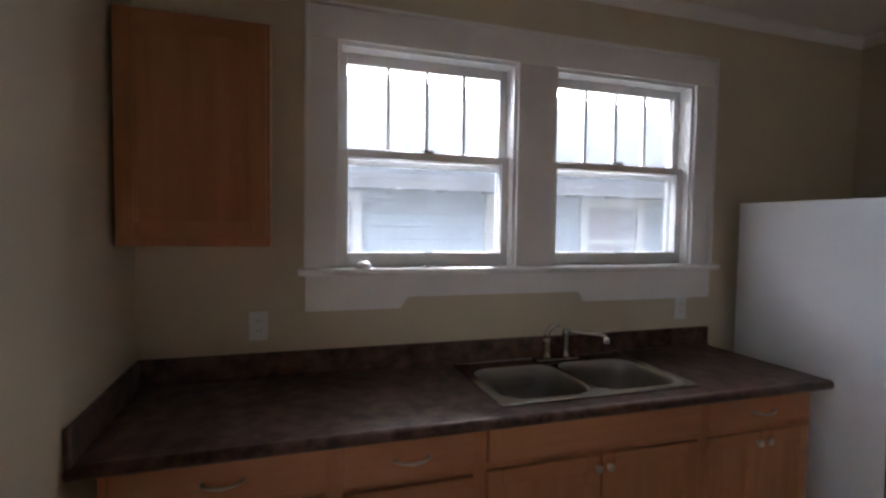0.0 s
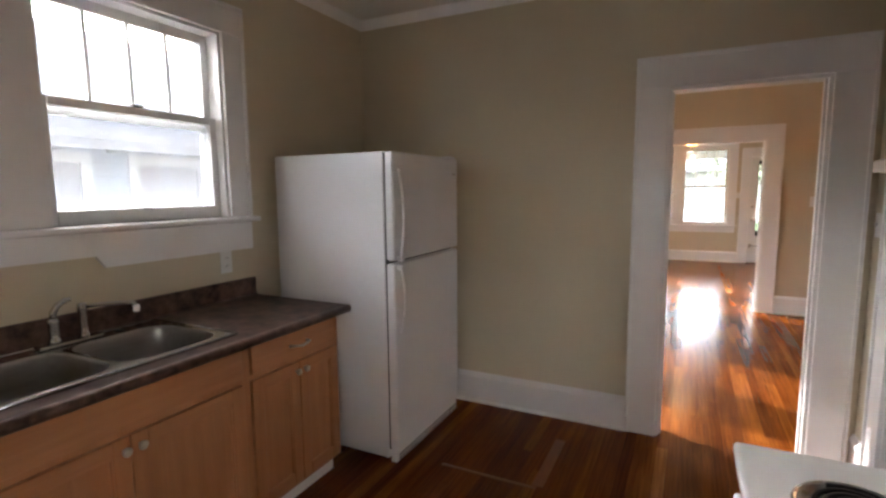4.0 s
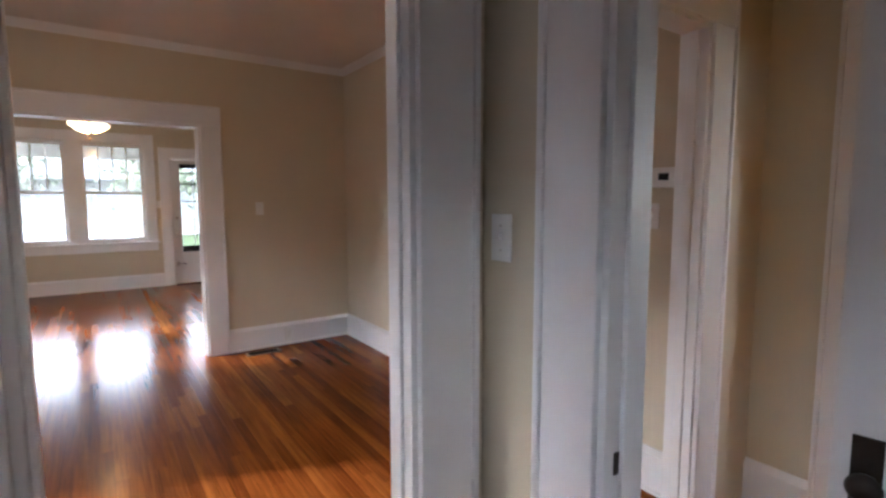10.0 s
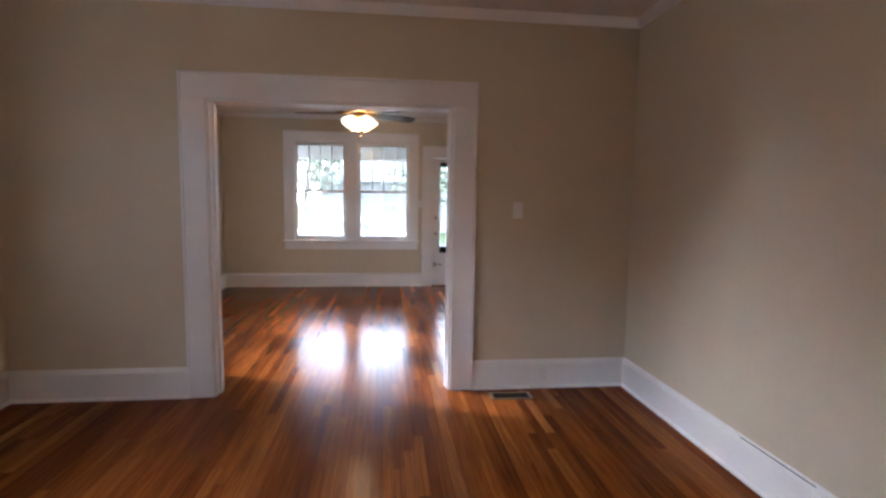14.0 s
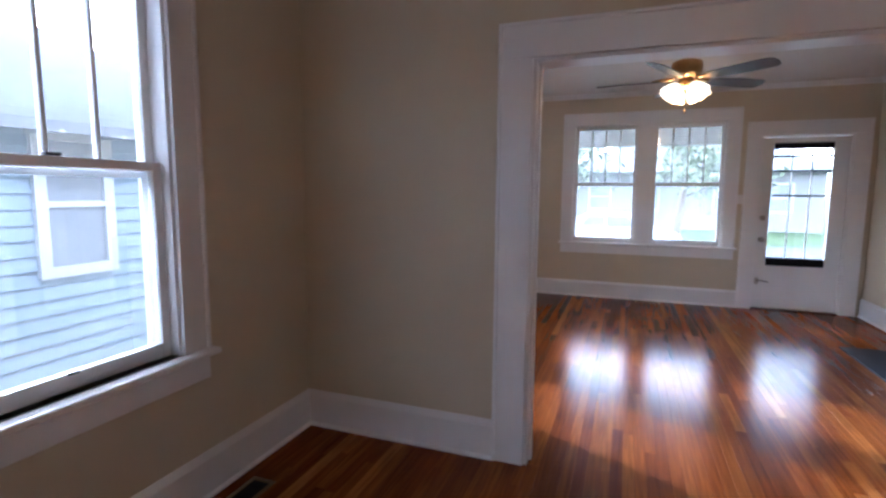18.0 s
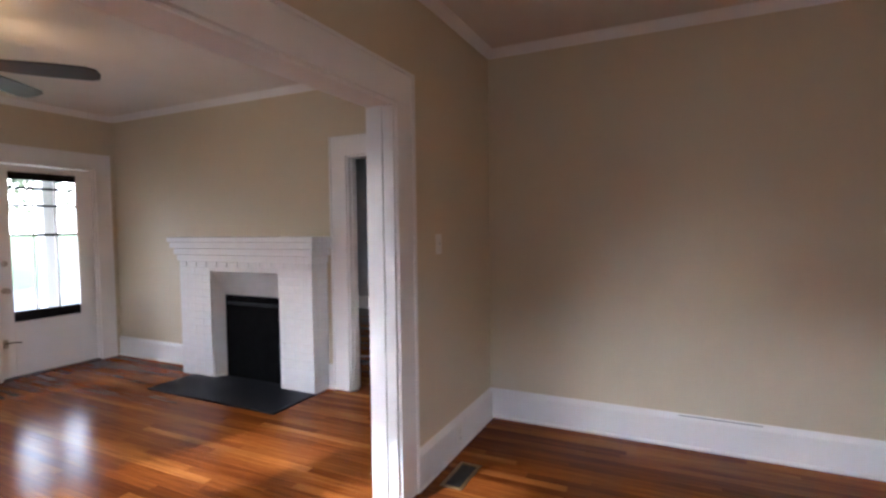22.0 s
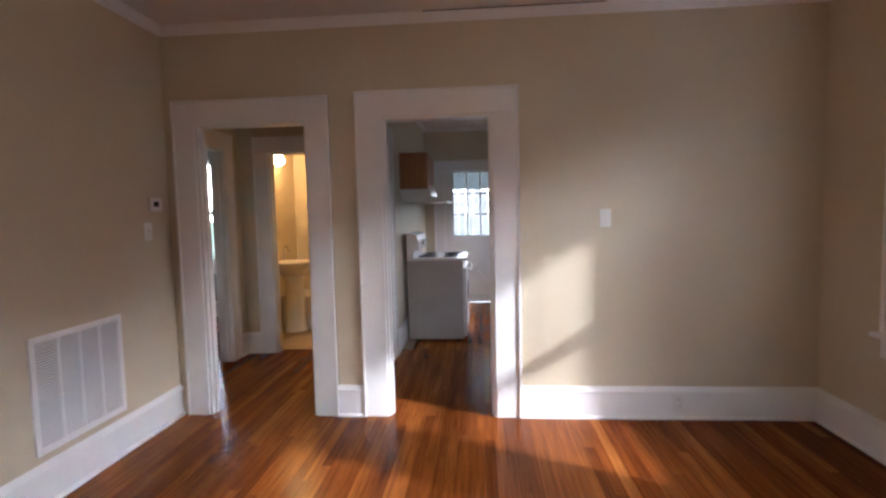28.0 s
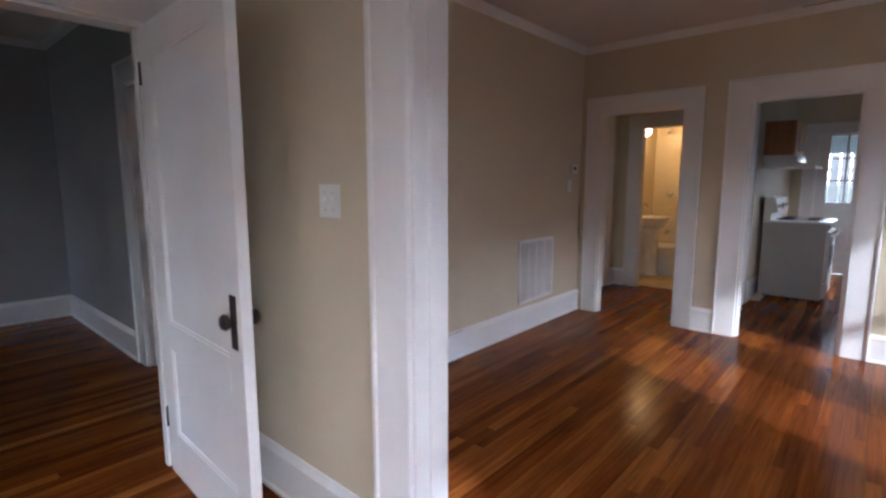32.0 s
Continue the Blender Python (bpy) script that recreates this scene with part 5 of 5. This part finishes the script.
part("slab", soft_box(0.0, 0.0, 0.0, 1.490, 0.480, 0.013, 0.003), M_SLATE, hearth)
part("inner_slab", soft_box(0.37, -0.092, 0.0, 1.20, 0.0, 0.012, 0.003), M_SLATE, hearth)


# ---- bathroom ----
M_BATHFLOOR = material("bath_floor_tile", (0.42, 0.34, 0.22), 0.35, color2=(0.50, 0.41, 0.28), scale=5)
bf = thing("bathroom_floor", 0.45, -2.32, 0.0, "tan tiled bathroom floor with narrow joints", "floor", kind="structure")
for i in range(5):
    for j in range(6):
        part("tile", soft_box(i * 0.33, j * 0.30, -0.001, i * 0.33 + 0.326, j * 0.30 + 0.296, 0.007, 0.002, 1), M_BATHFLOOR, bf)
sinkb = thing("pedestal_sink", 1.25, -2.065, 0.0, "white porcelain pedestal sink lit by warm light", "sink")
part("pedestal", lathe([(0.145, 0.0), (0.14, 0.03), (0.120, 0.09), (0.112, 0.40), (0.112, 0.58), (0.14, 0.70)], 24), M_ENAMEL, sinkb)
part("basin", lathe([(0.08, 0.66), (0.16, 0.70), (0.225, 0.77), (0.245, 0.83), (0.245, 0.85), (0.225, 0.85), (0.19, 0.80), (0.10, 0.74), (0.001, 0.735)], 32), M_ENAMEL, sinkb)
part("faucet", tube([(-0.10, -0.16, 0.85), (-0.10, -0.16, 0.98), (-0.08, -0.13, 1.03), (-0.03, -0.08, 1.03), (0.0, -0.05, 0.97)], 0.011, 10), M_CHROME, sinkb)
tub = thing("bathtub", 0.47, -2.31, 0.0, "white bathtub along the tiled wall", "bathtub")
part("shell", loops([[(0.0, 0.0, 0.0), (0.70, 0.0, 0.0), (0.70, 1.50, 0.0), (0.0, 1.50, 0.0)], [(0.0, 0.0, 0.40), (0.70, 0.0, 0.40), (0.70, 1.50, 0.40), (0.0, 1.50, 0.40)], [(0.07, 0.08, 0.40), (0.63, 0.08, 0.40), (0.63, 1.42, 0.40), (0.07, 1.42, 0.40)], [(0.13, 0.2, 0.08), (0.57, 0.2, 0.08), (0.57, 1.3, 0.08), (0.13, 1.3, 0.08)]]), M_ENAMEL, tub)
tap = thing("tub_valve", 0.458, -2.06, 1.17, "chrome shower valve on the tiled wall", "tap", rz=-90)
part("plate", lathe([(0.05, 0.0), (0.05, 0.006), (0.02, 0.012)], 20, (0, 0, 0), "y"), M_CHROME, tap)
part("handle", tube([(0, 0.01, 0), (0, 0.05, 0), (0.06, 0.055, 0.0)], 0.010, 8), M_CHROME, tap)
shw = thing("shower_head", 0.458, -2.08, 2.12, "chrome shower head on a bent arm", "shower head", rz=-90)
part("arm", tube([(0, 0, 0), (0, 0.06, 0.02), (0, 0.12, -0.01)], 0.008, 8), M_CHROME, shw)
part("rose", lathe([(0.012, 0.0), (0.03, -0.03), (0.034, -0.045), (0.001, -0.046)], 16, (0, 0.125, -0.01)), M_CHROME, shw)
spout = thing("tub_spout", 0.458, -2.06, 0.58, "chrome spout over the bathtub", "spout", rz=-90)
part("spout_body", tube([(0, 0, 0), (0, 0.06, 0.0), (0, 0.11, -0.008), (0, 0.125, -0.035)], [0.024, 0.022, 0.020, 0.016], 12), M_CHROME, spout)
tile_wall = bpy.data.objects["wall_west_bath"]
tile_mesh = None
for i in range(15):
    for j in range(5):
        if tile_mesh is None:
            t_ = mesh_object("tile", soft_box(0, 0, 0, 0.006, 0.296, 0.136, 0.002, 1), M_TILE, tile_wall)
            tile_mesh = t_.data
        else:
            t_ = new("tile", tile_mesh)
            t_.parent = tile_wall
        t_.location = (0.4505, -2.27 + j * 0.30, 0.40 + i * 0.14)
lampb = thing("bath_light", 1.22, -2.314, 2.07, "round frosted wall light above the sink, lit warm", "wall light")
part("base", lathe([(0.001, 0.0), (0.055, 0.0), (0.055, 0.012), (0.02, 0.02), (0.02, 0.07)], 24, (0, 0, 0), "y"), M_CHROME, lampb)
part("globe", lathe([(0.03, 0.06), (0.065, 0.08), (0.07, 0.12), (0.05, 0.16), (0.001, 0.175)], 24, (0, 0, 0), "y"), glowing("lit_globe", (1.0, 0.62, 0.25), 1.6), lampb)

strike = thing("strike_plate", KH[1] - 0.018, H_N + 0.09, 0.845, "small dark strike plate set in the door jamb", "strike plate")
part("plate", soft_box(-0.003, -0.008, -0.024, 0.0, 0.008, 0.024, 0.001), M_IRON, strike)
M_OLDSTRIP = material("pale_strip", (0.20, 0.070, 0.018), 0.45, spec=0.2, color2=(0.26, 0.095, 0.026), scale=4, stretch=(2, 12, 1))
patch = thing("floor_strip", 2.81, 0.78, 0.0, "pale narrow wooden strip let into the kitchen floor", "floor strip", kind="structure")
part("strip", soft_box(0.0, 0.0, -0.002, 0.022, 0.52, 0.0018, 0.001), M_OLDSTRIP, patch)
part("board", soft_box(0.03, -0.03, -0.002, 0.54, 0.026, 0.0016, 0.001), M_OLDSTRIP, patch)
gap = thing("crown_gap", D_W + 0.046, -0.15, CEIL - 0.001, "dark open joint between crown moulding and ceiling", "crack", kind="structure")
part("joint", profile([(0.0, 0.0), (0.006, 0.0), (0.006, -0.005), (0.0, -0.004)], "y", 1.15), M_DARK, gap)
gap2 = thing("baseboard_gap", 5.70, D_S + 0.012, 0.2035, "dark open joint along the baseboard cap", "crack", kind="structure")
part("joint", profile([(0.0, 0.0), (0.0025, 0.0), (0.002, 0.003), (0.0, 0.0035)], "x", 0.45), M_DARK, gap2)


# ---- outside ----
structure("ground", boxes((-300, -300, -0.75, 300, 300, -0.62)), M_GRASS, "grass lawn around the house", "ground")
M_ASPHALT = material("asphalt", (0.045, 0.045, 0.047), 0.9, color2=(0.065, 0.065, 0.068), scale=4, bump=0.5, bump_scale=60, spec=0.2)
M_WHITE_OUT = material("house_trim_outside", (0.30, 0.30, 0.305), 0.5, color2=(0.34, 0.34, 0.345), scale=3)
M_LEAF = material("leaf", (0.065, 0.085, 0.045), 0.6, color2=(0.11, 0.13, 0.08), scale=1.5, spec=0.3)
M_BARK = material("bark", (0.10, 0.078, 0.058), 0.9, color2=(0.16, 0.13, 0.10), scale=8, stretch=(4, 4, 0.6), bump=0.8, bump_scale=20, spec=0.1)
M_CAR = material("car_paint", (0.30, 0.31, 0.33), 0.25, color2=(0.33, 0.34, 0.36), scale=2, coat=0.6)
M_FENCE = material("fence_wood", (0.08, 0.08, 0.08), 0.85, color2=(0.11, 0.11, 0.11), scale=3, stretch=(6, 6, 0.7), bump=0.4, bump_scale=20, spec=0.1)
structure("road", boxes((20.0, -300, -0.63, 27.0, 300, -0.60)), M_ASPHALT, "grey asphalt street in front of the house", "road")
structure("pavement", boxes((17.6, -300, -0.63, 18.8, 300, -0.585)), M_PAVING, "concrete pavement along the lawn", "pavement")
structure("front_walk", boxes((14.4, -1.95, -0.63, 17.6, -0.75, -0.59)), M_PAVING, "concrete path to the front door", "pavement")

porch = thing("front_porch", L_E + OUT, 0.0, -0.62, "concrete front porch with white posts", "porch", kind="structure")
part("deck", soft_box(0.0, -5.8, 0.0, 2.3, 2.5, 0.50, 0.01), M_PAVING, porch)
part("step", soft_box(2.3, -2.1, 0.0, 2.62, -0.6, 0.30, 0.01), M_PAVING, porch)
for y in (-5.6, -2.4, 2.3):
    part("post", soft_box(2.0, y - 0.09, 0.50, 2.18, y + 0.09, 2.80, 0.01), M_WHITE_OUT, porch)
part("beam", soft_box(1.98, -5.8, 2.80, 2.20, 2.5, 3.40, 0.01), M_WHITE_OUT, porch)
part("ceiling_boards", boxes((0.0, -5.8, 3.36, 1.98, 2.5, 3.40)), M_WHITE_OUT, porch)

# the house's own hip roof with deep eaves
bm = bmesh.new()
rx0, ry0, rx1, ry1, rz, o = K_WB - OUT, -5.9, L_E + OUT, N_Y + OUT, 2.80, 0.78
low = [bm.verts.new(p) for p in ((rx0 - o, ry0 - o, rz - 0.10), (rx1 + o, ry0 - o, rz - 0.10), (rx1 + o, ry1 + o, rz - 0.10), (rx0 - o, ry1 + o, rz - 0.10))]
mid_y, half = 0.5 * (ry0 + ry1), 0.5 * (ry1 - ry0) + o
top_v = [bm.verts.new((rx0 - o + half, mid_y, rz + 2.6)), bm.verts.new((rx1 + o - half, mid_y, rz + 2.6))]
for f in ((low[0], low[1], top_v[1], top_v[0]), (low[1], low[2], top_v[1]), (low[2], low[3], top_v[0], top_v[1]), (low[3], low[0], top_v[0])):
    bm.faces.new(f)
bmesh.ops.recalc_face_normals(bm, faces=bm.faces[:])
bmesh.ops.solidify(bm, geom=bm.faces[:], thickness=0.08)
own_roof = structure("roof", bm, M_SHINGLE, "grey shingled hip roof with deep eaves", "roof")
for a in ((rx0 - o, ry1, rx1 + o, ry1 + o), (rx0 - o, ry0 - o, rx1 + o, ry0), (rx0 - o, ry0, rx0, ry1)):
    part("soffit", boxes((a[0], a[1], rz - 0.19, a[2], a[3], rz - 0.16)), M_WHITE_OUT, own_roof)

back = thing("back_porch", K_WB - OUT, 0.0, -0.62, "small back porch with a pale blue ceiling", "porch", kind="structure")
part("deck", soft_box(-1.9, -1.6, 0.0, 0.0, 1.9, 0.55, 0.01), M_PAVING, back)
part("beam", soft_box(-1.75, -1.6, 2.44, -1.65, 1.9, 2.85, 0.01), M_SIDING, back)
part("roof", soft_box(-1.9, -1.7, 2.85, 0.0, 2.0, 2.93, 0.01), M_SHINGLE, back)
for y in (-1.5, 1.8):
    part("post", soft_box(-1.75, y - 0.05, 0.55, -1.65, y + 0.05, 2.44, 0.005), M_WHITE_OUT, back)

fence = thing("fence", -6.5, -6.0, -0.62, "tall pale weathered board fence in the back yard", "fence")
for i in range(60):
    part("board", soft_box(0, i * 0.2, 0, 0.022, i * 0.2 + 0.185, 2.60 + 0.03 * random.random(), 0.004, 1), M_FENCE, fence)
for z in (0.4, 2.2):
    part("fence_rail", soft_box(-0.05, 0, z, 0.0, 12.0, z + 0.09, 0.004), M_FENCE, fence)


def house(name, x0, y0, x1, y1, z0, eave, ridge, label, wins, face, siding=None):
    """A house with lapped siding, hip roof and windows on one face ('s': the side to -y, 'w': the side to -x)."""
    h = thing(name, x0, y0, z0, label, "house")
    w, d = x1 - x0, y1 - y0
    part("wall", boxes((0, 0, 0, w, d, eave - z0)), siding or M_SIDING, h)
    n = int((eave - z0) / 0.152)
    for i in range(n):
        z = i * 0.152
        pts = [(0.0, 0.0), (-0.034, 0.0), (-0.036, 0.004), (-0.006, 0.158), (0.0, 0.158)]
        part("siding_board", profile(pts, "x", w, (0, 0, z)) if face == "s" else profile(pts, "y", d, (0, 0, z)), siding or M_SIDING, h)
    o, r = 0.55, min(w, d) / 2
    bm = bmesh.new()
    e, k = eave - z0, ridge - z0
    low = [bm.verts.new(p) for p in ((-o, -o, e), (w + o, -o, e), (w + o, d + o, e), (-o, d + o, e))]
    if w > d:
        hi_ = [bm.verts.new((r, d / 2, k)), bm.verts.new((w - r, d / 2, k))]
        fs = ((low[0], low[1], hi_[1], hi_[0]), (low[1], low[2], hi_[1]), (low[2], low[3], hi_[0], hi_[1]), (low[3], low[0], hi_[0]))
    else:
        hi_ = [bm.verts.new((w / 2, r, k)), bm.verts.new((w / 2, d - r, k))]
        fs = ((low[0], low[1], hi_[0]), (low[1], low[2], hi_[1], hi_[0]), (low[2], low[3], hi_[1]), (low[3], low[0], hi_[0], hi_[1]))
    for f in fs:
        bm.faces.new(f)
    bmesh.ops.recalc_face_normals(bm, faces=bm.faces[:])
    bmesh.ops.solidify(bm, geom=bm.faces[:], thickness=0.10)
    part("roof", bm, M_SHINGLE, h)
    if face == "s":
        slope = (k - e) / (d / 2 + o)
        for i in range(22):
            y = -o + i * 0.15
            zz = e + (y + o) * slope
            part("shingle_course", boxes((-o + (y + o), y, zz + 0.005, w + o - (y + o), y + 0.17, zz + 0.06)), M_SHINGLE, h)
        for i in range(int(w / 0.6)):
            part("rafter_tail", boxes((i * 0.6 + 0.1, -o + 0.02, e - 0.10, i * 0.6 + 0.15, 0.0, e - 0.01)), M_WHITE_OUT, h)
    for a, b, c, q in wins:
        wd = part("window", boxes((a, -0.045, c, b, 0.02, q)) if face == "s" else boxes((-0.045, a, c, 0.02, b, q)), M_FAR_GLASS, h)
        t = 0.11
        for u0, u1, v0, v1 in ((a - t, a, c - t, q + t), (b, b + t, c - t, q + t), (a, b, q, q + t), (a, b, c - t, c), (a, b, 0.5 * (c + q) - 0.03, 0.5 * (c + q) + 0.03)):
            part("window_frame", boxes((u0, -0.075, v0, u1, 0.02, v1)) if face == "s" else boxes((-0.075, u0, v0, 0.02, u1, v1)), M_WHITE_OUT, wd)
    return h


Z0 = -0.62
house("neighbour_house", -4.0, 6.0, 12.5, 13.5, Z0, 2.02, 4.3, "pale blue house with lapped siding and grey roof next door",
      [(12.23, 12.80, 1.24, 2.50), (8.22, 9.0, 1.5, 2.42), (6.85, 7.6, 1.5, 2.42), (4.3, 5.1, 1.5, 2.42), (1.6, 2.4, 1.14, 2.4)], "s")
M_FARSIDING = material("far_siding", (0.13, 0.127, 0.12), 0.6, color2=(0.16, 0.157, 0.15), scale=2)
house("street_house", 36.0, -9.0, 46.0, 4.0, Z0, 2.6, 5.6, "cream house with a grey roof across the street", [(1.5, 2.6, 1.1, 2.5), (4.0, 5.1, 1.1, 2.5), (8.0, 9.1, 1.1, 2.5), (10.6, 11.7, 1.1, 2.5)], "w", M_FARSIDING)
house("street_house", 37.0, 10.0, 47.0, 22.0, Z0, 2.8, 6.0, "cream house with wide windows across the street", [(1.5, 2.6, 1.1, 2.5), (4.6, 5.7, 1.1, 2.5), (8.2, 9.4, 1.1, 2.5)], "w", M_FARSIDING)


def tree(x, y, h, r, label, n=1500, seed=1):
    rng = random.Random(seed)
    t = thing("tree", x, y, Z0, label, "tree")
    def limb(p, d, length, rad, depth, out):
        pts, rr = [p], [rad]
        for i in range(4):
            d = (d + Vector((rng.uniform(-.2, .2), rng.uniform(-.2, .2), rng.uniform(-.05, .15)))).normalized()
            pts.append(pts[-1] + d * length / 4)
            rr.append(rad * (1 - 0.16 * (i + 1)))
        out.append((pts, rr))
        if depth:
            for _ in range(3 if depth > 1 else 4):
                k = rng.randint(2, 4)
                a = rng.uniform(0, 6.28)
                limb(pts[k], (d * 0.6 + Vector((math.cos(a), math.sin(a), rng.uniform(0.1, 0.6)))).normalized(), length * 0.62, rr[k] * 0.6, depth - 1, out)
    limbs = []
    limb(Vector((0, 0, 0)), Vector((0, 0, 1)), h * 0.45, h * 0.026, 3, limbs)
    part("trunk", tube(limbs[0][0], limbs[0][1], 10), M_BARK, t)
    bm = bmesh.new()
    tips = []
    for pts, rr in limbs[1:]:
        q = tube(pts, rr, 5)
        me = bpy.data.meshes.new("tmp")
        q.to_mesh(me)
        q.free()
        bm.from_mesh(me)
        bpy.data.meshes.remove(me)
        tips += pts[2:]
    part("limbs", bm, M_BARK, t)
    verts, faces = [], []
    for _ in range(n):
        c = rng.choice(tips) + Vector((rng.gauss(0, r * .16), rng.gauss(0, r * .16), rng.gauss(0, r * .14)))
        u = Vector((rng.gauss(0, 1), rng.gauss(0, 1), rng.gauss(0, 1))).normalized()
        v = u.orthogonal().normalized()
        s = rng.uniform(0.10, 0.22)
        k = len(verts)
        verts += [c - u * s, c + v * s * 0.5, c + u * s, c - v * s * 0.5]
        faces.append((k, k + 1, k + 2, k + 3))
    me = bpy.data.meshes.new("crown")
    me.from_pydata([tuple(p) for p in verts], [], faces)
    me.materials.append(M_LEAF)
    ob = new("crown", me)
    ob.parent = t


tree(32.0, 10.5, 9.0, 3.6, "leafy street tree across the road", 2600, 1)
tree(30.5, -8.5, 10.0, 4.2, "leafy street tree across the road", 3200, 2)
# two more crowns, added to cover bright sky behind the front windows
tree(31.0, -1.6, 8.5, 4.2, "leafy street tree across the road", 2400, 7)
tree(33.0, 4.2, 9.5, 4.4, "leafy street tree across the road", 2400, 8)
tree(40.0, 16.0, 13.0, 4.0, "tall tree behind the houses", 1500, 3)
# unseen tree, added to keep the sun off the living room floor
tree(16.2, 8.6, 8.5, 4.5, "leafy tree at the front yard corner, unseen, added to block sun", 4200, 6)
tree(-12.0, 3.0, 10.0, 3.5, "tree in the back yard behind the fence", 1500, 4)
tree(-14.0, -3.5, 11.0, 3.5, "tree in the back yard behind the fence", 1500, 5)

car = thing("car", 21.6, 1.2, -0.60, "silver sedan parked at the kerb", "car", rz=90)
pr = [(-2.2, 0.35), (-2.15, 0.72), (-1.95, 0.88), (-1.35, 0.93), (-0.75, 1.36), (0.55, 1.40), (1.15, 0.98), (1.95, 0.86), (2.2, 0.65), (2.22, 0.35)]
bm = bmesh.new()
for sgn in (-1, 1):
    bm.faces.new([bm.verts.new((x, sgn * (0.86 if z < 1.0 else 0.66), z)) for x, z in pr])
vs = list(bm.verts)
k = len(pr)
for i in range(k):
    bm.faces.new((vs[i], vs[(i + 1) % k], vs[k + (i + 1) % k], vs[k + i]))
bmesh.ops.recalc_face_normals(bm, faces=bm.faces[:])
bmesh.ops.bevel(bm, geom=bm.edges[:], offset=0.05, segments=2, affect="EDGES")
part("body", bm, M_CAR, car)
for a, b in ((-0.62, -0.05), (0.02, 0.50)):
    for sgn in (-1, 1):
        bm = bmesh.new()
        bm.faces.new([bm.verts.new(p) for p in ((a - 0.35 * (a < -0.3), sgn * 0.86, 0.99), (b + 0.22 * (b > 0.3), sgn * 0.86, 0.99), (b, sgn * 0.72, 1.30), (a, sgn * 0.72, 1.30))])
        bmesh.ops.solidify(bm, geom=bm.faces[:], thickness=0.02)
        part("side_window", bm, M_FAR_GLASS, car)
for x in (-1.35, 1.38):
    for sgn in (-1, 1):
        tyre = part("wheel", lathe([(0.20, -0.10), (0.30, -0.10), (0.325, -0.07), (0.325, 0.07), (0.30, 0.10), (0.20, 0.10)], 20, (x, sgn * 0.80, 0.325), "y"), M_BLACK, car)
        part("rim", lathe([(0.20, -0.08), (0.19, 0.07), (0.05, 0.09), (0.001, 0.09)], 16, (x, sgn * 0.80, 0.325), "y"), M_NICKEL, tyre)


# ---- floor boards ----
floor = structure("floor", boxes((K_WB, -2.60, -0.06, L_E, N_Y, -0.012), (0.35, -5.75, -0.06, L_E, -2.60, -0.012)), M_DARK, "narrow red-brown oak strip floor with a worn glossy finish", "floor")
PW, GAP = 0.0572, 0.0005
rng = random.Random(7)
LENGTHS = (0.6, 0.9, 1.2, 1.5, 1.8, 2.2, 2.6, 3.1)


def board_geometry(length):
    w, c = PW - GAP, 0.0003
    v = [(0, 0, -0.010), (length, 0, -0.010), (length, w, -0.010), (0, w, -0.010),
         (0, 0, -c), (length, 0, -c), (length, w, -c), (0, w, -c),
         (c, c, 0), (length - c, c, 0), (length - c, w - c, 0), (c, w - c, 0)]
    f = [(0, 1, 5, 4), (1, 2, 6, 5), (2, 3, 7, 6), (3, 0, 4, 7), (4, 5, 9, 8), (5, 6, 10, 9), (6, 7, 11, 10), (7, 4, 8, 11), (8, 9, 10, 11)]
    return v, f


plank_mesh = {}
for length in LENGTHS:
    me = bpy.data.meshes.new("plank")
    me.from_pydata(*[board_geometry(length)[0], [], board_geometry(length)[1]])
    me.materials.append(M_PLANK)
    plank_mesh[length] = me
verts, faces, count = [], [], 0
y = -5.74
while y + PW < N_Y:
    west = K_WB if y > -2.60 else 0.35
    x = west + 0.002 - rng.uniform(0, 0.6)
    while x < L_E:
        length = rng.choice(LENGTHS)
        near = 3.2 < x and x + length < 8.3 and -1.9 < y < 2.3 and count < 300
        dz = rng.uniform(-0.0002, 0.0)
        if near:
            ob = new("plank", plank_mesh[length])
            ob.parent = floor
            ob.location = (x, y, dz)
            count += 1
        else:
            v, f = board_geometry(length)
            k = len(verts)
            verts += [(min(max(a + x, west), L_E), b + y, c + dz) for a, b, c in v]
            faces += [tuple(i + k for i in q) for q in f]
        x += length + 0.0008
    y += PW
me = bpy.data.meshes.new("planks")
me.from_pydata(verts, [], faces)
me.materials.append(M_PLANKS)
rest = new("planks", me)
rest.parent = floor
rest["kind"] = "stuff"
